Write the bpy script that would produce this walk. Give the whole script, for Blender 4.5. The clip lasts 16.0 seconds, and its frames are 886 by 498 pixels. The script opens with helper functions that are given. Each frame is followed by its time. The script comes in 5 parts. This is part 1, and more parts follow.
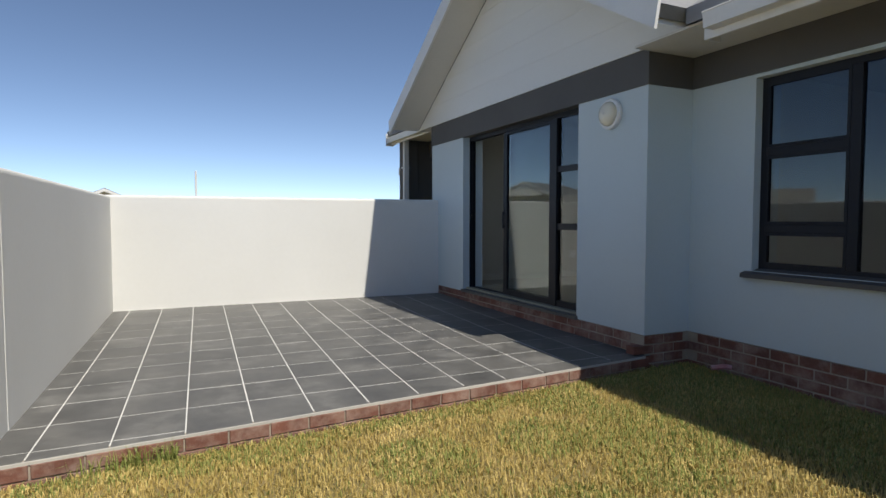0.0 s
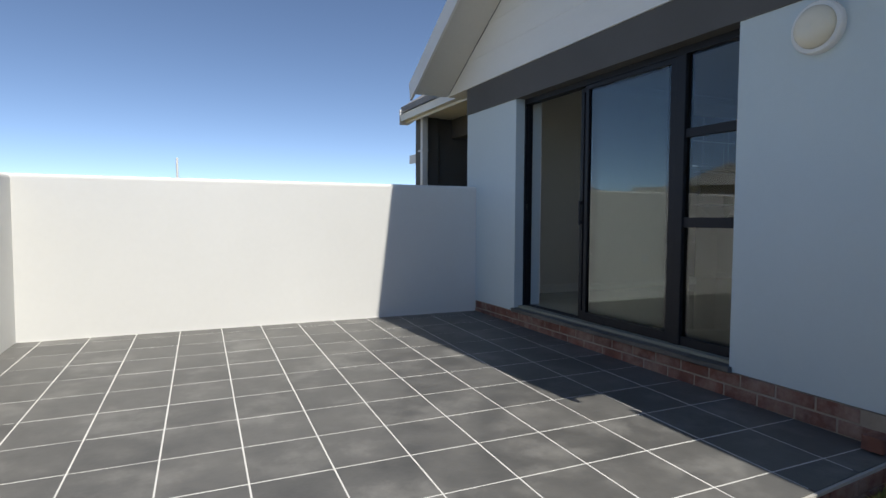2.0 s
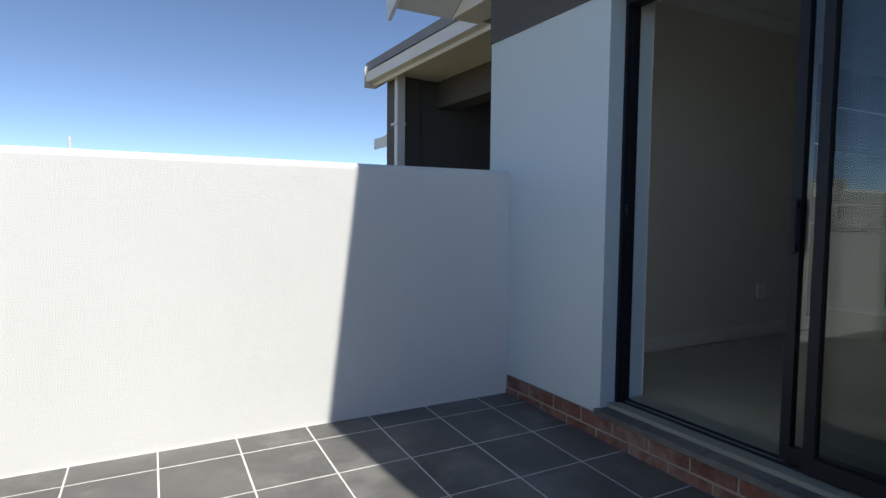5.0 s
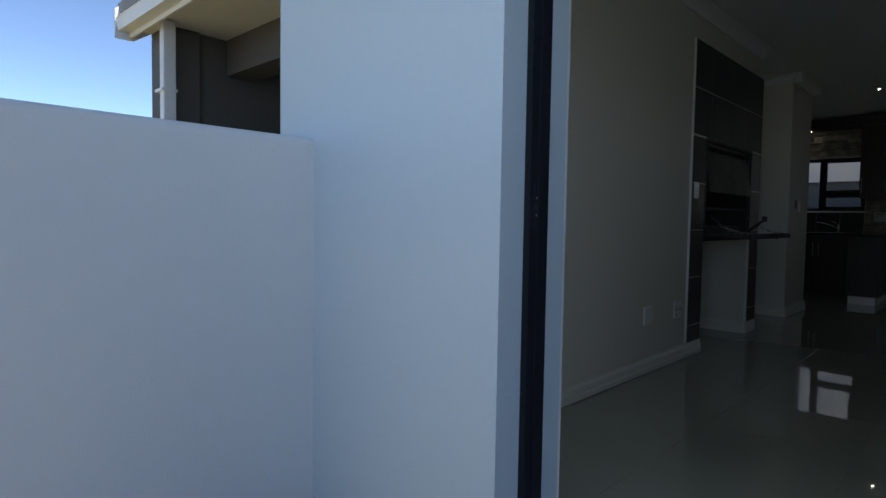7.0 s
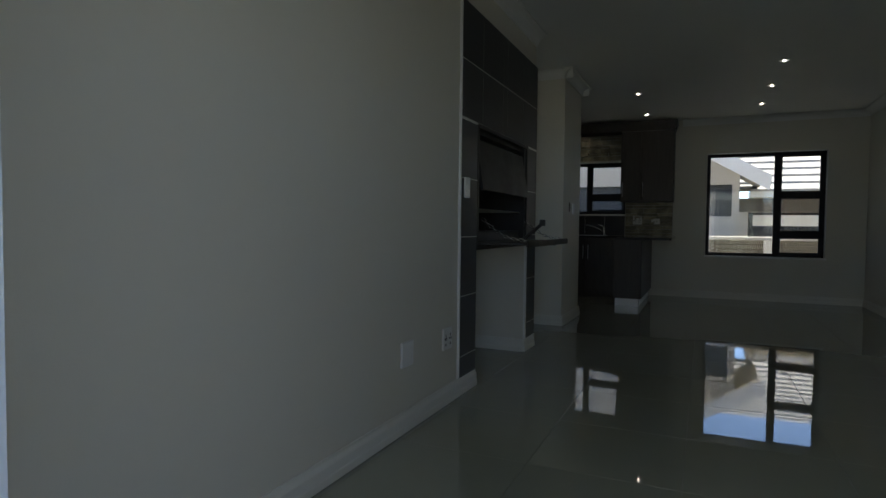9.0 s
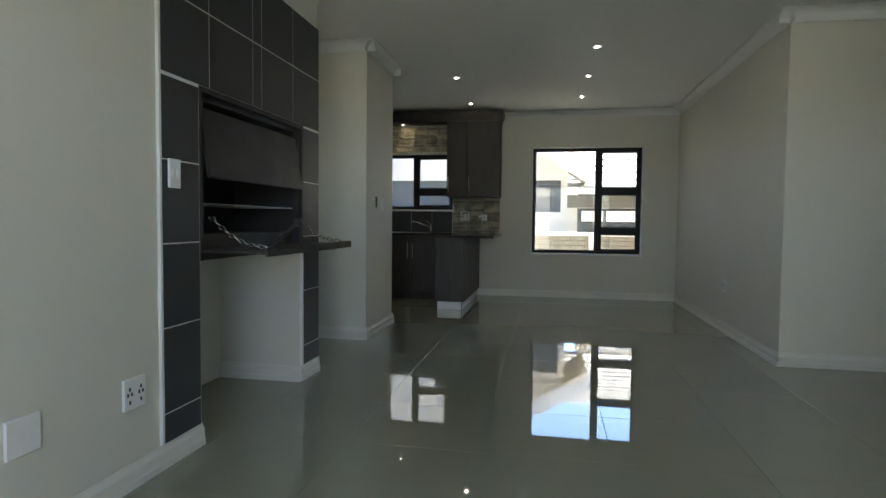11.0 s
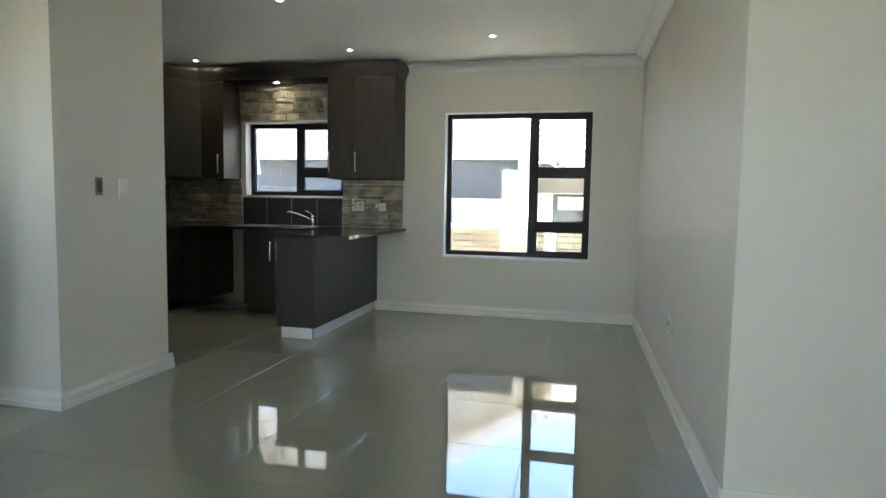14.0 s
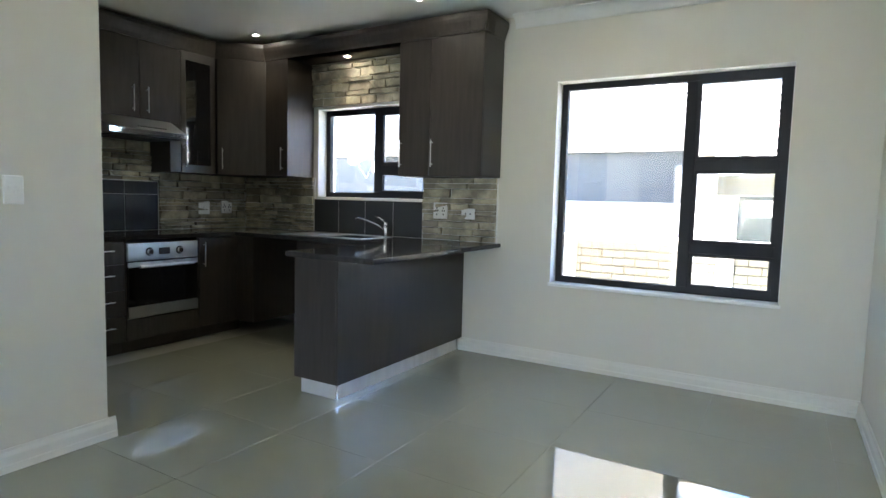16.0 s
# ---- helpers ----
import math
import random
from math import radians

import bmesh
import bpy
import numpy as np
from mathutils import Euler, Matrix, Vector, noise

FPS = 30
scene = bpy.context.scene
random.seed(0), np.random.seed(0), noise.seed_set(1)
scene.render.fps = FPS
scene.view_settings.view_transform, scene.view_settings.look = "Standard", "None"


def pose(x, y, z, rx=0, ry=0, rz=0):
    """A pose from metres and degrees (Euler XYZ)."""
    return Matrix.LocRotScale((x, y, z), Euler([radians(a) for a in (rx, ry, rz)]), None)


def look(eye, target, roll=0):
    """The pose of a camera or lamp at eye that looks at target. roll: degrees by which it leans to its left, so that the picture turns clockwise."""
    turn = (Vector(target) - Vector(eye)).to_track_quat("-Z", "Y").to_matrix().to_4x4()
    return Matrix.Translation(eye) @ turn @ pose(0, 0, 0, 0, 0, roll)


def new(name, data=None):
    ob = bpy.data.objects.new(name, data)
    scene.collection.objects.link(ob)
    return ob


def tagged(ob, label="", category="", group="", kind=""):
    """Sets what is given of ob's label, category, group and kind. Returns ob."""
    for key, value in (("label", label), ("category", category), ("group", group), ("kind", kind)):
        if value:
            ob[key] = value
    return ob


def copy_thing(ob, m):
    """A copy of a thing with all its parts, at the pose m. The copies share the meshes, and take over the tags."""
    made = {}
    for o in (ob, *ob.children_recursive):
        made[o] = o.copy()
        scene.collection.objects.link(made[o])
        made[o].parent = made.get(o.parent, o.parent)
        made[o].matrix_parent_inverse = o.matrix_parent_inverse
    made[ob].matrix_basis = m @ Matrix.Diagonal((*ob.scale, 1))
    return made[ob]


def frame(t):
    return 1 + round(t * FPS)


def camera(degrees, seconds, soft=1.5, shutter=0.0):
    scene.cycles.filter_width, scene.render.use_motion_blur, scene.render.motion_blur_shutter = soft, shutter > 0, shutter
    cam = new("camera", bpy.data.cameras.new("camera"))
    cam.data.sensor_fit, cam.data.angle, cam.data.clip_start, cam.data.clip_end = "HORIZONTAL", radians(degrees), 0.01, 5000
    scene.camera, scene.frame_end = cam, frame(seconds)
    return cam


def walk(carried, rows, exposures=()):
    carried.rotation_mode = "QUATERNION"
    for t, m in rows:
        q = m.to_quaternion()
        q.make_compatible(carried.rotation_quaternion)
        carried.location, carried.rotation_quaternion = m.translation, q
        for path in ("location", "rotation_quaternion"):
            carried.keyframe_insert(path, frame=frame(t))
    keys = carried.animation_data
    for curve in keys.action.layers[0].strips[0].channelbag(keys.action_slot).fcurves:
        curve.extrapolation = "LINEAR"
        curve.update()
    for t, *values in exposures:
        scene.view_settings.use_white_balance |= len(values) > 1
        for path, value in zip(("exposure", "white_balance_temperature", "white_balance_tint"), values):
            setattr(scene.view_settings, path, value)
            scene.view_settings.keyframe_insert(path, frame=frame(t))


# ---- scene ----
cam = camera(74.9, 16.0)
PATH = [
    (0, (0.368, 1.078, 1.127), (1.204, 2.892, 1.027), -0.0),
    (0.5, (0.476, 1.619, 1.123), (1.306, 3.436, 1.017), -0.0),
    (1, (0.623, 2.174, 1.102), (1.456, 3.99, 0.999), 0.2),
    (1.5, (0.771, 2.739, 1.098), (1.603, 4.554, 0.991), 0.2),
    (2, (0.902, 3.299, 1.083), (1.736, 5.114, 0.973), 0.3),
    (2.5, (1.03, 3.85, 1.055), (1.868, 5.663, 0.946), 0.4),
    (3, (1.122, 4.403, 1.078), (1.967, 6.212, 0.966), 0.4),
    (3.5, (1.275, 4.867, 1.08), (2.127, 6.673, 0.97), 0.6),
    (4, (1.429, 5.309, 1.148), (2.304, 7.104, 1.041), 0.8),
    (4.2, (1.524, 5.467, 1.161), (2.397, 7.263, 1.046), 0.7),
    (6.3, (2.447, 7.184, 1.175), (3.717, 8.725, 1.049), 1.0),
    (6.5, (2.544, 7.278, 1.174), (3.863, 8.776, 1.053), 1.1),
    (7, (2.865, 7.44, 1.148), (4.303, 8.826, 1.049), 0.9),
    (7.5, (3.207, 7.608, 1.155), (4.77, 8.851, 1.052), 1.2),
    (8, (3.524, 7.687, 1.126), (5.194, 8.785, 1.045), 0.7),
    (8.5, (3.785, 7.748, 1.134), (5.532, 8.719, 1.053), 0.7),
    (9, (4.031, 7.777, 1.166), (5.852, 8.599, 1.088), 0.6),
    (9.5, (4.281, 7.778, 1.159), (6.164, 8.448, 1.084), 0.5),
    (10, (4.548, 7.747, 1.203), (6.48, 8.263, 1.136), 0.3),
    (10.2, (4.635, 7.721, 1.187), (6.581, 8.183, 1.136), 0.3),
    (12.3, (5.937, 6.958, 1.248), (7.91, 7.246, 1.099), 1.0),
    (12.5, (6.11, 6.86, 1.243), (8.081, 7.161, 1.094), 0.8),
    (13, (6.475, 6.679, 1.327), (8.443, 6.994, 1.162), 0.8),
    (13.5, (6.896, 6.535, 1.296), (8.856, 6.904, 1.142), 0.9),
    (14, (7.32, 6.418, 1.312), (9.263, 6.869, 1.158), 1.0),
    (14.5, (7.753, 6.319, 1.354), (9.659, 6.902, 1.192), 1.1),
    (15, (8.211, 6.28, 1.38), (10.071, 6.993, 1.21), 1.2),
    (15.5, (8.656, 6.259, 1.404), (10.453, 7.12, 1.228), 1.3),
    (16, (9.093, 6.311, 1.369), (10.812, 7.319, 1.203), 1.5),
]
EXPO = [(0, 0.12, 6750, 8), (2, 0.2, 6550, 8), (3.5, 0.1, 6450, 8), (4.2, 0.12, 6450, 8), (6.5, 1.03, 6350, 7), (7.5, 1.0, 6350, 7), (8, 1.1, 6450, 7), (8.5, 1.45, 6600, 7), (9, 1.9, 6850, 6), (9.5, 2.45, 7000, 6), (10.2, 3.05, 7100, 5), (12.4, 4.85, 7300, 6), (14, 4.95, 7100, 6), (16, 5.55, 6600, 7)]
walk(cam, [(t, look(eye, target, roll)) for t, eye, target, roll in PATH], EXPO)

# ---------------------------------------------------------------- light
SUN = Vector((0.171, -0.70, 1.0)).normalized()  # towards the sun
world = bpy.data.worlds.new("world")
scene.world = world
world.use_nodes = True
wn = world.node_tree
sky = wn.nodes.new("ShaderNodeTexSky")
sky.sky_type = "NISHITA"
sky.sun_disc = False
sky.sun_elevation = math.asin(SUN.z)
sky.sun_rotation = math.atan2(SUN.x, SUN.y)
sky.altitude = 3000
sky.air_density, sky.dust_density, sky.ozone_density = 0.6, 0.0, 0.35
wn.links.new(sky.outputs[0], wn.nodes["Background"].inputs[0])
wn.nodes["Background"].inputs[1].default_value = 0.15
sun_data = bpy.data.lights.new("sun", "SUN")
sun_data.energy, sun_data.angle, sun_data.color = 4.5, radians(0.53), (1.0, 0.95, 0.87)
sun = new("sun", sun_data)
sun.matrix_world = look((0, 0, 30), Vector((0, 0, 30)) - SUN)

# added fill lamps that boost skylight through the sliding door's open leaf and, weaker, tinted panes
for name, y, width, power in (("open_leaf_sky_fill", 7.94, 0.84, 0.80), ("tinted_pane_sky_fill", 6.68, 1.6, 0.25)):
    data = bpy.data.lights.new(name, "AREA")
    data.shape, data.size, data.size_y, data.energy, data.color = "RECTANGLE", width, 1.95, power, (0.95, 0.98, 1.0)
    new(name, data).matrix_world = look((4.36, y, 1.22), (9.0, y, 1.12))

# ---------------------------------------------------------------- materials


def material(name, color, rough=0.6, metal=0.0, color2=None, scale=4.0, fine=60.0, bump=0.0, bump_scale=120.0,
             per_object=0.0, specular=0.5, coat=0.0, island=0.0, stretch=(1, 1, 1), rough_var=0.1):
    """A surface with a large and a fine variation of colour, gloss and relief, laid on in world metres."""
    m = bpy.data.materials.new(name)
    m.use_nodes = True
    nt = m.node_tree
    N, L = nt.nodes, nt.links
    b = N["Principled BSDF"]
    b.inputs["Metallic"].default_value = metal
    b.inputs["Specular IOR Level"].default_value = specular
    b.inputs["Coat Weight"].default_value = coat
    b.inputs["Coat Roughness"].default_value = 0.05
    geo = N.new("ShaderNodeNewGeometry")
    mp = N.new("ShaderNodeVectorMath")
    mp.operation = "MULTIPLY"
    mp.inputs[1].default_value = stretch
    L.new(geo.outputs["Position"], mp.inputs[0])
    big = N.new("ShaderNodeTexNoise")
    big.inputs["Scale"].default_value, big.inputs["Detail"].default_value = scale, 5
    small = N.new("ShaderNodeTexNoise")
    small.inputs["Scale"].default_value, small.inputs["Detail"].default_value = fine, 3
    L.new(mp.outputs[0], big.inputs["Vector"])
    L.new(mp.outputs[0], small.inputs["Vector"])
    add = N.new("ShaderNodeMath")
    add.operation = "MULTIPLY_ADD"
    L.new(small.outputs[0], add.inputs[0])
    add.inputs[1].default_value = 0.45
    sub = N.new("ShaderNodeMath")
    sub.operation = "MULTIPLY_ADD"
    L.new(big.outputs[0], sub.inputs[0])
    sub.inputs[1].default_value, sub.inputs[2].default_value = 1.6, -0.5
    L.new(sub.outputs[0], add.inputs[2])
    out = add.outputs[0]
    if per_object or island:
        if per_object:
            info = N.new("ShaderNodeObjectInfo").outputs["Random"]
        else:
            info = geo.outputs["Random Per Island"]
        more = N.new("ShaderNodeMath")
        more.operation = "MULTIPLY_ADD"
        L.new(info, more.inputs[0])
        more.inputs[1].default_value = per_object or island
        L.new(out, more.inputs[2])
        out = more.outputs[0]
    mix = N.new("ShaderNodeMix")
    mix.data_type = "RGBA"
    c2 = color2 or tuple(c * 0.85 for c in color)
    mix.inputs["A"].default_value, mix.inputs["B"].default_value = (*color, 1), (*c2, 1)
    L.new(out, mix.inputs["Factor"])
    L.new(mix.outputs["Result"], b.inputs["Base Color"])
    rr = N.new("ShaderNodeMapRange")
    rr.inputs["To Min"].default_value, rr.inputs["To Max"].default_value = max(0.0, rough - rough_var), min(1.0, rough + rough_var)
    L.new(big.outputs[0], rr.inputs["Value"])
    L.new(rr.outputs[0], b.inputs["Roughness"])
    if bump:
        bn = N.new("ShaderNodeTexNoise")
        bn.inputs["Scale"].default_value, bn.inputs["Detail"].default_value = bump_scale, 4
        L.new(mp.outputs[0], bn.inputs["Vector"])
        bp = N.new("ShaderNodeBump")
        bp.inputs["Strength"].default_value, bp.inputs["Distance"].default_value = bump, 0.004
        L.new(bn.outputs[0], bp.inputs["Height"])
        L.new(bp.outputs[0], b.inputs["Normal"])
    return m


def glass_material(name, tint=(1, 1, 1), rough=0.0, ior=1.5):
    m = bpy.data.materials.new(name)
    m.use_nodes = True
    b = m.node_tree.nodes["Principled BSDF"]
    b.inputs["Base Color"].default_value = (*tint, 1)
    b.inputs["Transmission Weight"].default_value = 1.0
    b.inputs["Roughness"].default_value = rough
    b.inputs["IOR"].default_value = ior
    return m


def glow_material(name, color, strength):
    m = bpy.data.materials.new(name)
    m.use_nodes = True
    b = m.node_tree.nodes["Principled BSDF"]
    b.inputs["Base Color"].default_value = (*color, 1)
    b.inputs["Emission Color"].default_value = (*color, 1)
    b.inputs["Emission Strength"].default_value = strength
    return m


M = {}
M["plaster"] = material("white exterior plaster", (0.72, 0.715, 0.69), 0.85, color2=(0.66, 0.655, 0.63), scale=0.7, fine=25, bump=0.35, bump_scale=160)
M["house"] = material("grey exterior paint", (0.59, 0.67, 0.70), 0.8, color2=(0.54, 0.62, 0.65), scale=0.8, fine=30, bump=0.3, bump_scale=150)
M["band"] = material("dark grey painted band", (0.105, 0.10, 0.095), 0.75, color2=(0.085, 0.082, 0.08), scale=1.5, fine=30, bump=0.2)
M["clad"] = material("white fibre cement board", (0.80, 0.80, 0.78), 0.6, color2=(0.72, 0.72, 0.70), scale=0.9, fine=40, bump=0.08, stretch=(1, 0.4, 2))
M["soffit"] = material("soffit board", (0.72, 0.71, 0.68), 0.7, scale=1, fine=30)
M["fascia"] = material("white fascia paint", (0.8, 0.8, 0.79), 0.45, scale=2, fine=30)
M["roof"] = material("grey concrete roof tile", (0.30, 0.30, 0.31), 0.8, color2=(0.22, 0.22, 0.23), scale=3, fine=40, bump=0.3, island=0.5)
M["black"] = material("black aluminium", (0.011, 0.013, 0.018), 0.48, color2=(0.016, 0.017, 0.022), scale=3, fine=80, specular=0.25)
M["inwall"] = material("cream interior paint", (0.66, 0.64, 0.565), 0.5, color2=(0.625, 0.605, 0.53), scale=0.6, fine=20, bump=0.12, bump_scale=180, specular=0.4)
M["white"] = material("white gloss paint", (0.80, 0.80, 0.78), 0.35, color2=(0.76, 0.76, 0.74), scale=2, fine=30)
M["skirt"] = material("cream gloss paint", (0.72, 0.71, 0.65), 0.4, color2=(0.68, 0.67, 0.61), scale=2, fine=30)
M["ceiling"] = material("white ceiling paint", (0.72, 0.73, 0.71), 0.8, color2=(0.68, 0.69, 0.67), scale=0.8, fine=20)
M["floor"] = material("polished porcelain", (0.335, 0.34, 0.27), 0.015, color2=(0.305, 0.31, 0.24), scale=1.2, fine=9, per_object=0.10, specular=0.8, coat=0.25, rough_var=0.01)
M["floor"].node_tree.nodes["Principled BSDF"].inputs["IOR"].default_value = 1.5
M["grout_in"] = material("grey floor grout", (0.30, 0.305, 0.25), 0.8)
M["slate"] = material("dark grey patio tile", (0.058, 0.058, 0.057), 0.5, color2=(0.15, 0.146, 0.138), scale=3.4, fine=14, per_object=0.22, bump=0.25, bump_scale=45, rough_var=0.15)
M["grout"] = material("white grout", (0.74, 0.73, 0.70), 0.9, color2=(0.58, 0.57, 0.55), scale=2, fine=40)
M["brick"] = material("red face brick", (0.255, 0.098, 0.064), 0.8, color2=(0.15, 0.065, 0.048), scale=7, fine=50, per_object=0.45, bump=0.6, bump_scale=70)
M["mortar"] = material("mortar", (0.42, 0.36, 0.29), 0.95, color2=(0.28, 0.23, 0.18), scale=8, fine=60, bump=0.5)
M["black_tile"] = material("charcoal glazed tile", (0.030, 0.031, 0.033), 0.42, color2=(0.042, 0.043, 0.045), scale=1.5, fine=60, specular=0.35, rough_var=0.04, per_object=0.2, bump=0.1, bump_scale=60)
M["wood"] = material("dark wenge veneer", (0.026, 0.021, 0.017), 0.42, color2=(0.052, 0.043, 0.036), scale=6, fine=40, stretch=(6, 6, 0.5), bump=0.1, bump_scale=60)
M["granite"] = material("black granite", (0.018, 0.018, 0.019), 0.08, color2=(0.06, 0.058, 0.056), scale=40, fine=160, rough_var=0.03)
M["steel"] = material("brushed steel", (0.62, 0.62, 0.62), 0.42, 1.0, color2=(0.54, 0.54, 0.54), scale=3, fine=120, stretch=(1, 1, 8))
M["chrome"] = material("chrome", (0.8, 0.8, 0.8), 0.08, 1.0, rough_var=0.03)
M["stone"] = material("ledge stone", (0.70, 0.62, 0.44), 0.85, color2=(0.24, 0.22, 0.17), scale=8, fine=45, per_object=0.55, bump=0.9, bump_scale=50)
# cream brick with its colour cut down against burning out at indoor exposure
M["cream_brick"] = material("dimmed cream face brick", (0.15, 0.135, 0.10), 0.85, color2=(0.11, 0.098, 0.072), scale=5, fine=40, per_object=0.35, bump=0.4)
M["soot"] = material("black painted steel", (0.012, 0.012, 0.012), 0.5, color2=(0.02, 0.018, 0.016), scale=6, fine=60, rough_var=0.2)
M["plastic"] = material("white plastic", (0.82, 0.82, 0.80), 0.3, scale=3)
M["paving"] = material("concrete paving", (0.52, 0.50, 0.46), 0.85, color2=(0.42, 0.40, 0.37), scale=1.2, fine=30, bump=0.3)
M["ground"] = material("dry lawn soil", (0.27, 0.20, 0.085), 0.95, color2=(0.15, 0.13, 0.045), scale=3, fine=60, bump=0.8, bump_scale=60)
M["dark"] = material("dark room", (0.25, 0.24, 0.22), 0.8)


def haze(mat, color, scale, lo, hi, most):
    """A thin chalky film of cement dust in patches over a material."""
    nt = mat.node_tree
    N, L = nt.nodes, nt.links
    b = N["Principled BSDF"]
    old = b.inputs["Base Color"].links[0].from_socket
    geo = N.new("ShaderNodeNewGeometry")
    n = N.new("ShaderNodeTexNoise")
    n.inputs["Scale"].default_value, n.inputs["Detail"].default_value, n.inputs["Roughness"].default_value = scale, 9, 0.68
    L.new(geo.outputs["Position"], n.inputs["Vector"])
    r = N.new("ShaderNodeMapRange")
    r.inputs["From Min"].default_value, r.inputs["From Max"].default_value, r.inputs["To Max"].default_value = lo, hi, most
    L.new(n.outputs[0], r.inputs["Value"])
    mix = N.new("ShaderNodeMix")
    mix.data_type = "RGBA"
    L.new(r.outputs[0], mix.inputs["Factor"])
    L.new(old, mix.inputs["A"])
    mix.inputs["B"].default_value = (*color, 1)
    L.new(mix.outputs["Result"], b.inputs["Base Color"])


haze(M["slate"], (0.26, 0.255, 0.24), 1.7, 0.52, 0.78, 0.75)
haze(M["brick"], (0.46, 0.36, 0.30), 4.0, 0.44, 0.70, 0.65)
haze(M["mortar"], (0.50, 0.45, 0.40), 3.0, 0.5, 0.75, 0.6)
M["glass"] = glass_material("clear window glass")
M["tint"] = glass_material("tinted door glass", (0.60, 0.67, 0.66), ior=1.55)
M["lamp"] = glow_material("lamp glow", (1.0, 0.93, 0.8), 28.0)

# ---------------------------------------------------------------- tools


def quad_box(bm, x0, x1, y0, y1, z0, z1):
    v = [bm.verts.new(p) for p in ((x0, y0, z0), (x1, y0, z0), (x1, y1, z0), (x0, y1, z0), (x0, y0, z1), (x1, y0, z1), (x1, y1, z1), (x0, y1, z1))]
    for f in ((3, 2, 1, 0), (4, 5, 6, 7), (0, 1, 5, 4), (1, 2, 6, 5), (2, 3, 7, 6), (3, 0, 4, 7)):
        bm.faces.new([v[i] for i in f])
    return v


def boxes(*rows, bevel=0.0, segments=1):
    bm = bmesh.new()
    for r in rows:
        quad_box(bm, *r)
    if bevel:
        bmesh.ops.bevel(bm, geom=list(bm.edges), offset=bevel, segments=segments, affect="EDGES", profile=0.5)
    return bm


def part(name, bm, mat, parent=None, label="", smooth=False):
    me = bpy.data.meshes.new(name)
    bm.normal_update()
    bm.to_mesh(me)
    bm.free()
    me.materials.append(M[mat] if isinstance(mat, str) else mat)
    if smooth:
        for p in me.polygons:
            p.use_smooth = True
    ob = new(name, me)
    if parent:
        ob.parent = parent
    if label:
        tagged(ob, label)
    return ob


def thing(name, label, category, group="", at=(0, 0, 0)):
    ob = new(name)
    ob.location = at
    ob.empty_display_size = 0.1
    return tagged(ob, label, category, group)


def structure(name, bm, mat, label="", smooth=False):
    return tagged(part(name, bm, mat, None, "", smooth), label, "", "", "structure")


def holed(axis, a0, a1, u0, u1, z0, z1, holes=()):
    """A wall slab across axis ('x' or 'y') from a0 to a1, along u, with holes (u0, u1, z0, z1)."""
    us = sorted({u0, u1, *(h[0] for h in holes), *(h[1] for h in holes)})
    zs = sorted({z0, z1, *(h[2] for h in holes), *(h[3] for h in holes)})
    us, zs = [u for u in us if u0 <= u <= u1], [z for z in zs if z0 <= z <= z1]
    bm = bmesh.new()
    seen = {}

    def vert(a, u, z):
        k = (round(a, 5), round(u, 5), round(z, 5))
        if k not in seen:
            seen[k] = bm.verts.new((a, u, z) if axis == "x" else (u, a, z))
        return seen[k]

    def solid(i, j):
        if not (0 <= i < len(us) - 1 and 0 <= j < len(zs) - 1):
            return False
        cu, cz = (us[i] + us[i + 1]) / 2, (zs[j] + zs[j + 1]) / 2
        return not any(h[0] < cu < h[1] and h[2] < cz < h[3] for h in holes)

    for i in range(len(us) - 1):
        for j in range(len(zs) - 1):
            if not solid(i, j):
                continue
            p, q, r, s = us[i], us[i + 1], zs[j], zs[j + 1]
            for a in (a0, a1):
                bm.faces.new([vert(a, p, r), vert(a, q, r), vert(a, q, s), vert(a, p, s)])
            for di, dj, (b0, c0), (b1, c1) in ((-1, 0, (p, r), (p, s)), (1, 0, (q, r), (q, s)), (0, -1, (p, r), (q, r)), (0, 1, (p, s), (q, s))):
                if not solid(i + di, j + dj):
                    bm.faces.new([vert(a0, b0, c0), vert(a1, b0, c0), vert(a1, b1, c1), vert(a0, b1, c1)])
    bmesh.ops.recalc_face_normals(bm, faces=list(bm.faces))
    return bm


def prism(points, axis, a0, a1):
    """A polygon of (u, v) drawn out along axis from a0 to a1. u, v: the other two axes in x, y, z order."""
    bm = bmesh.new()

    def at(a, u, v):
        return {"x": (a, u, v), "y": (u, a, v), "z": (u, v, a)}[axis]

    lo, hi = [bm.verts.new(at(a0, *p)) for p in points], [bm.verts.new(at(a1, *p)) for p in points]
    bm.faces.new(lo[::-1])
    bm.faces.new(hi)
    for i in range(len(points)):
        j = (i + 1) % len(points)
        bm.faces.new([lo[i], lo[j], hi[j], hi[i]])
    bmesh.ops.recalc_face_normals(bm, faces=list(bm.faces))
    return bm


def merge(*bms):
    out = bms[0]
    for b in bms[1:]:
        me = bpy.data.meshes.new("tmp")
        b.to_mesh(me)
        b.free()
        out.from_mesh(me)
        bpy.data.meshes.remove(me)
    return out


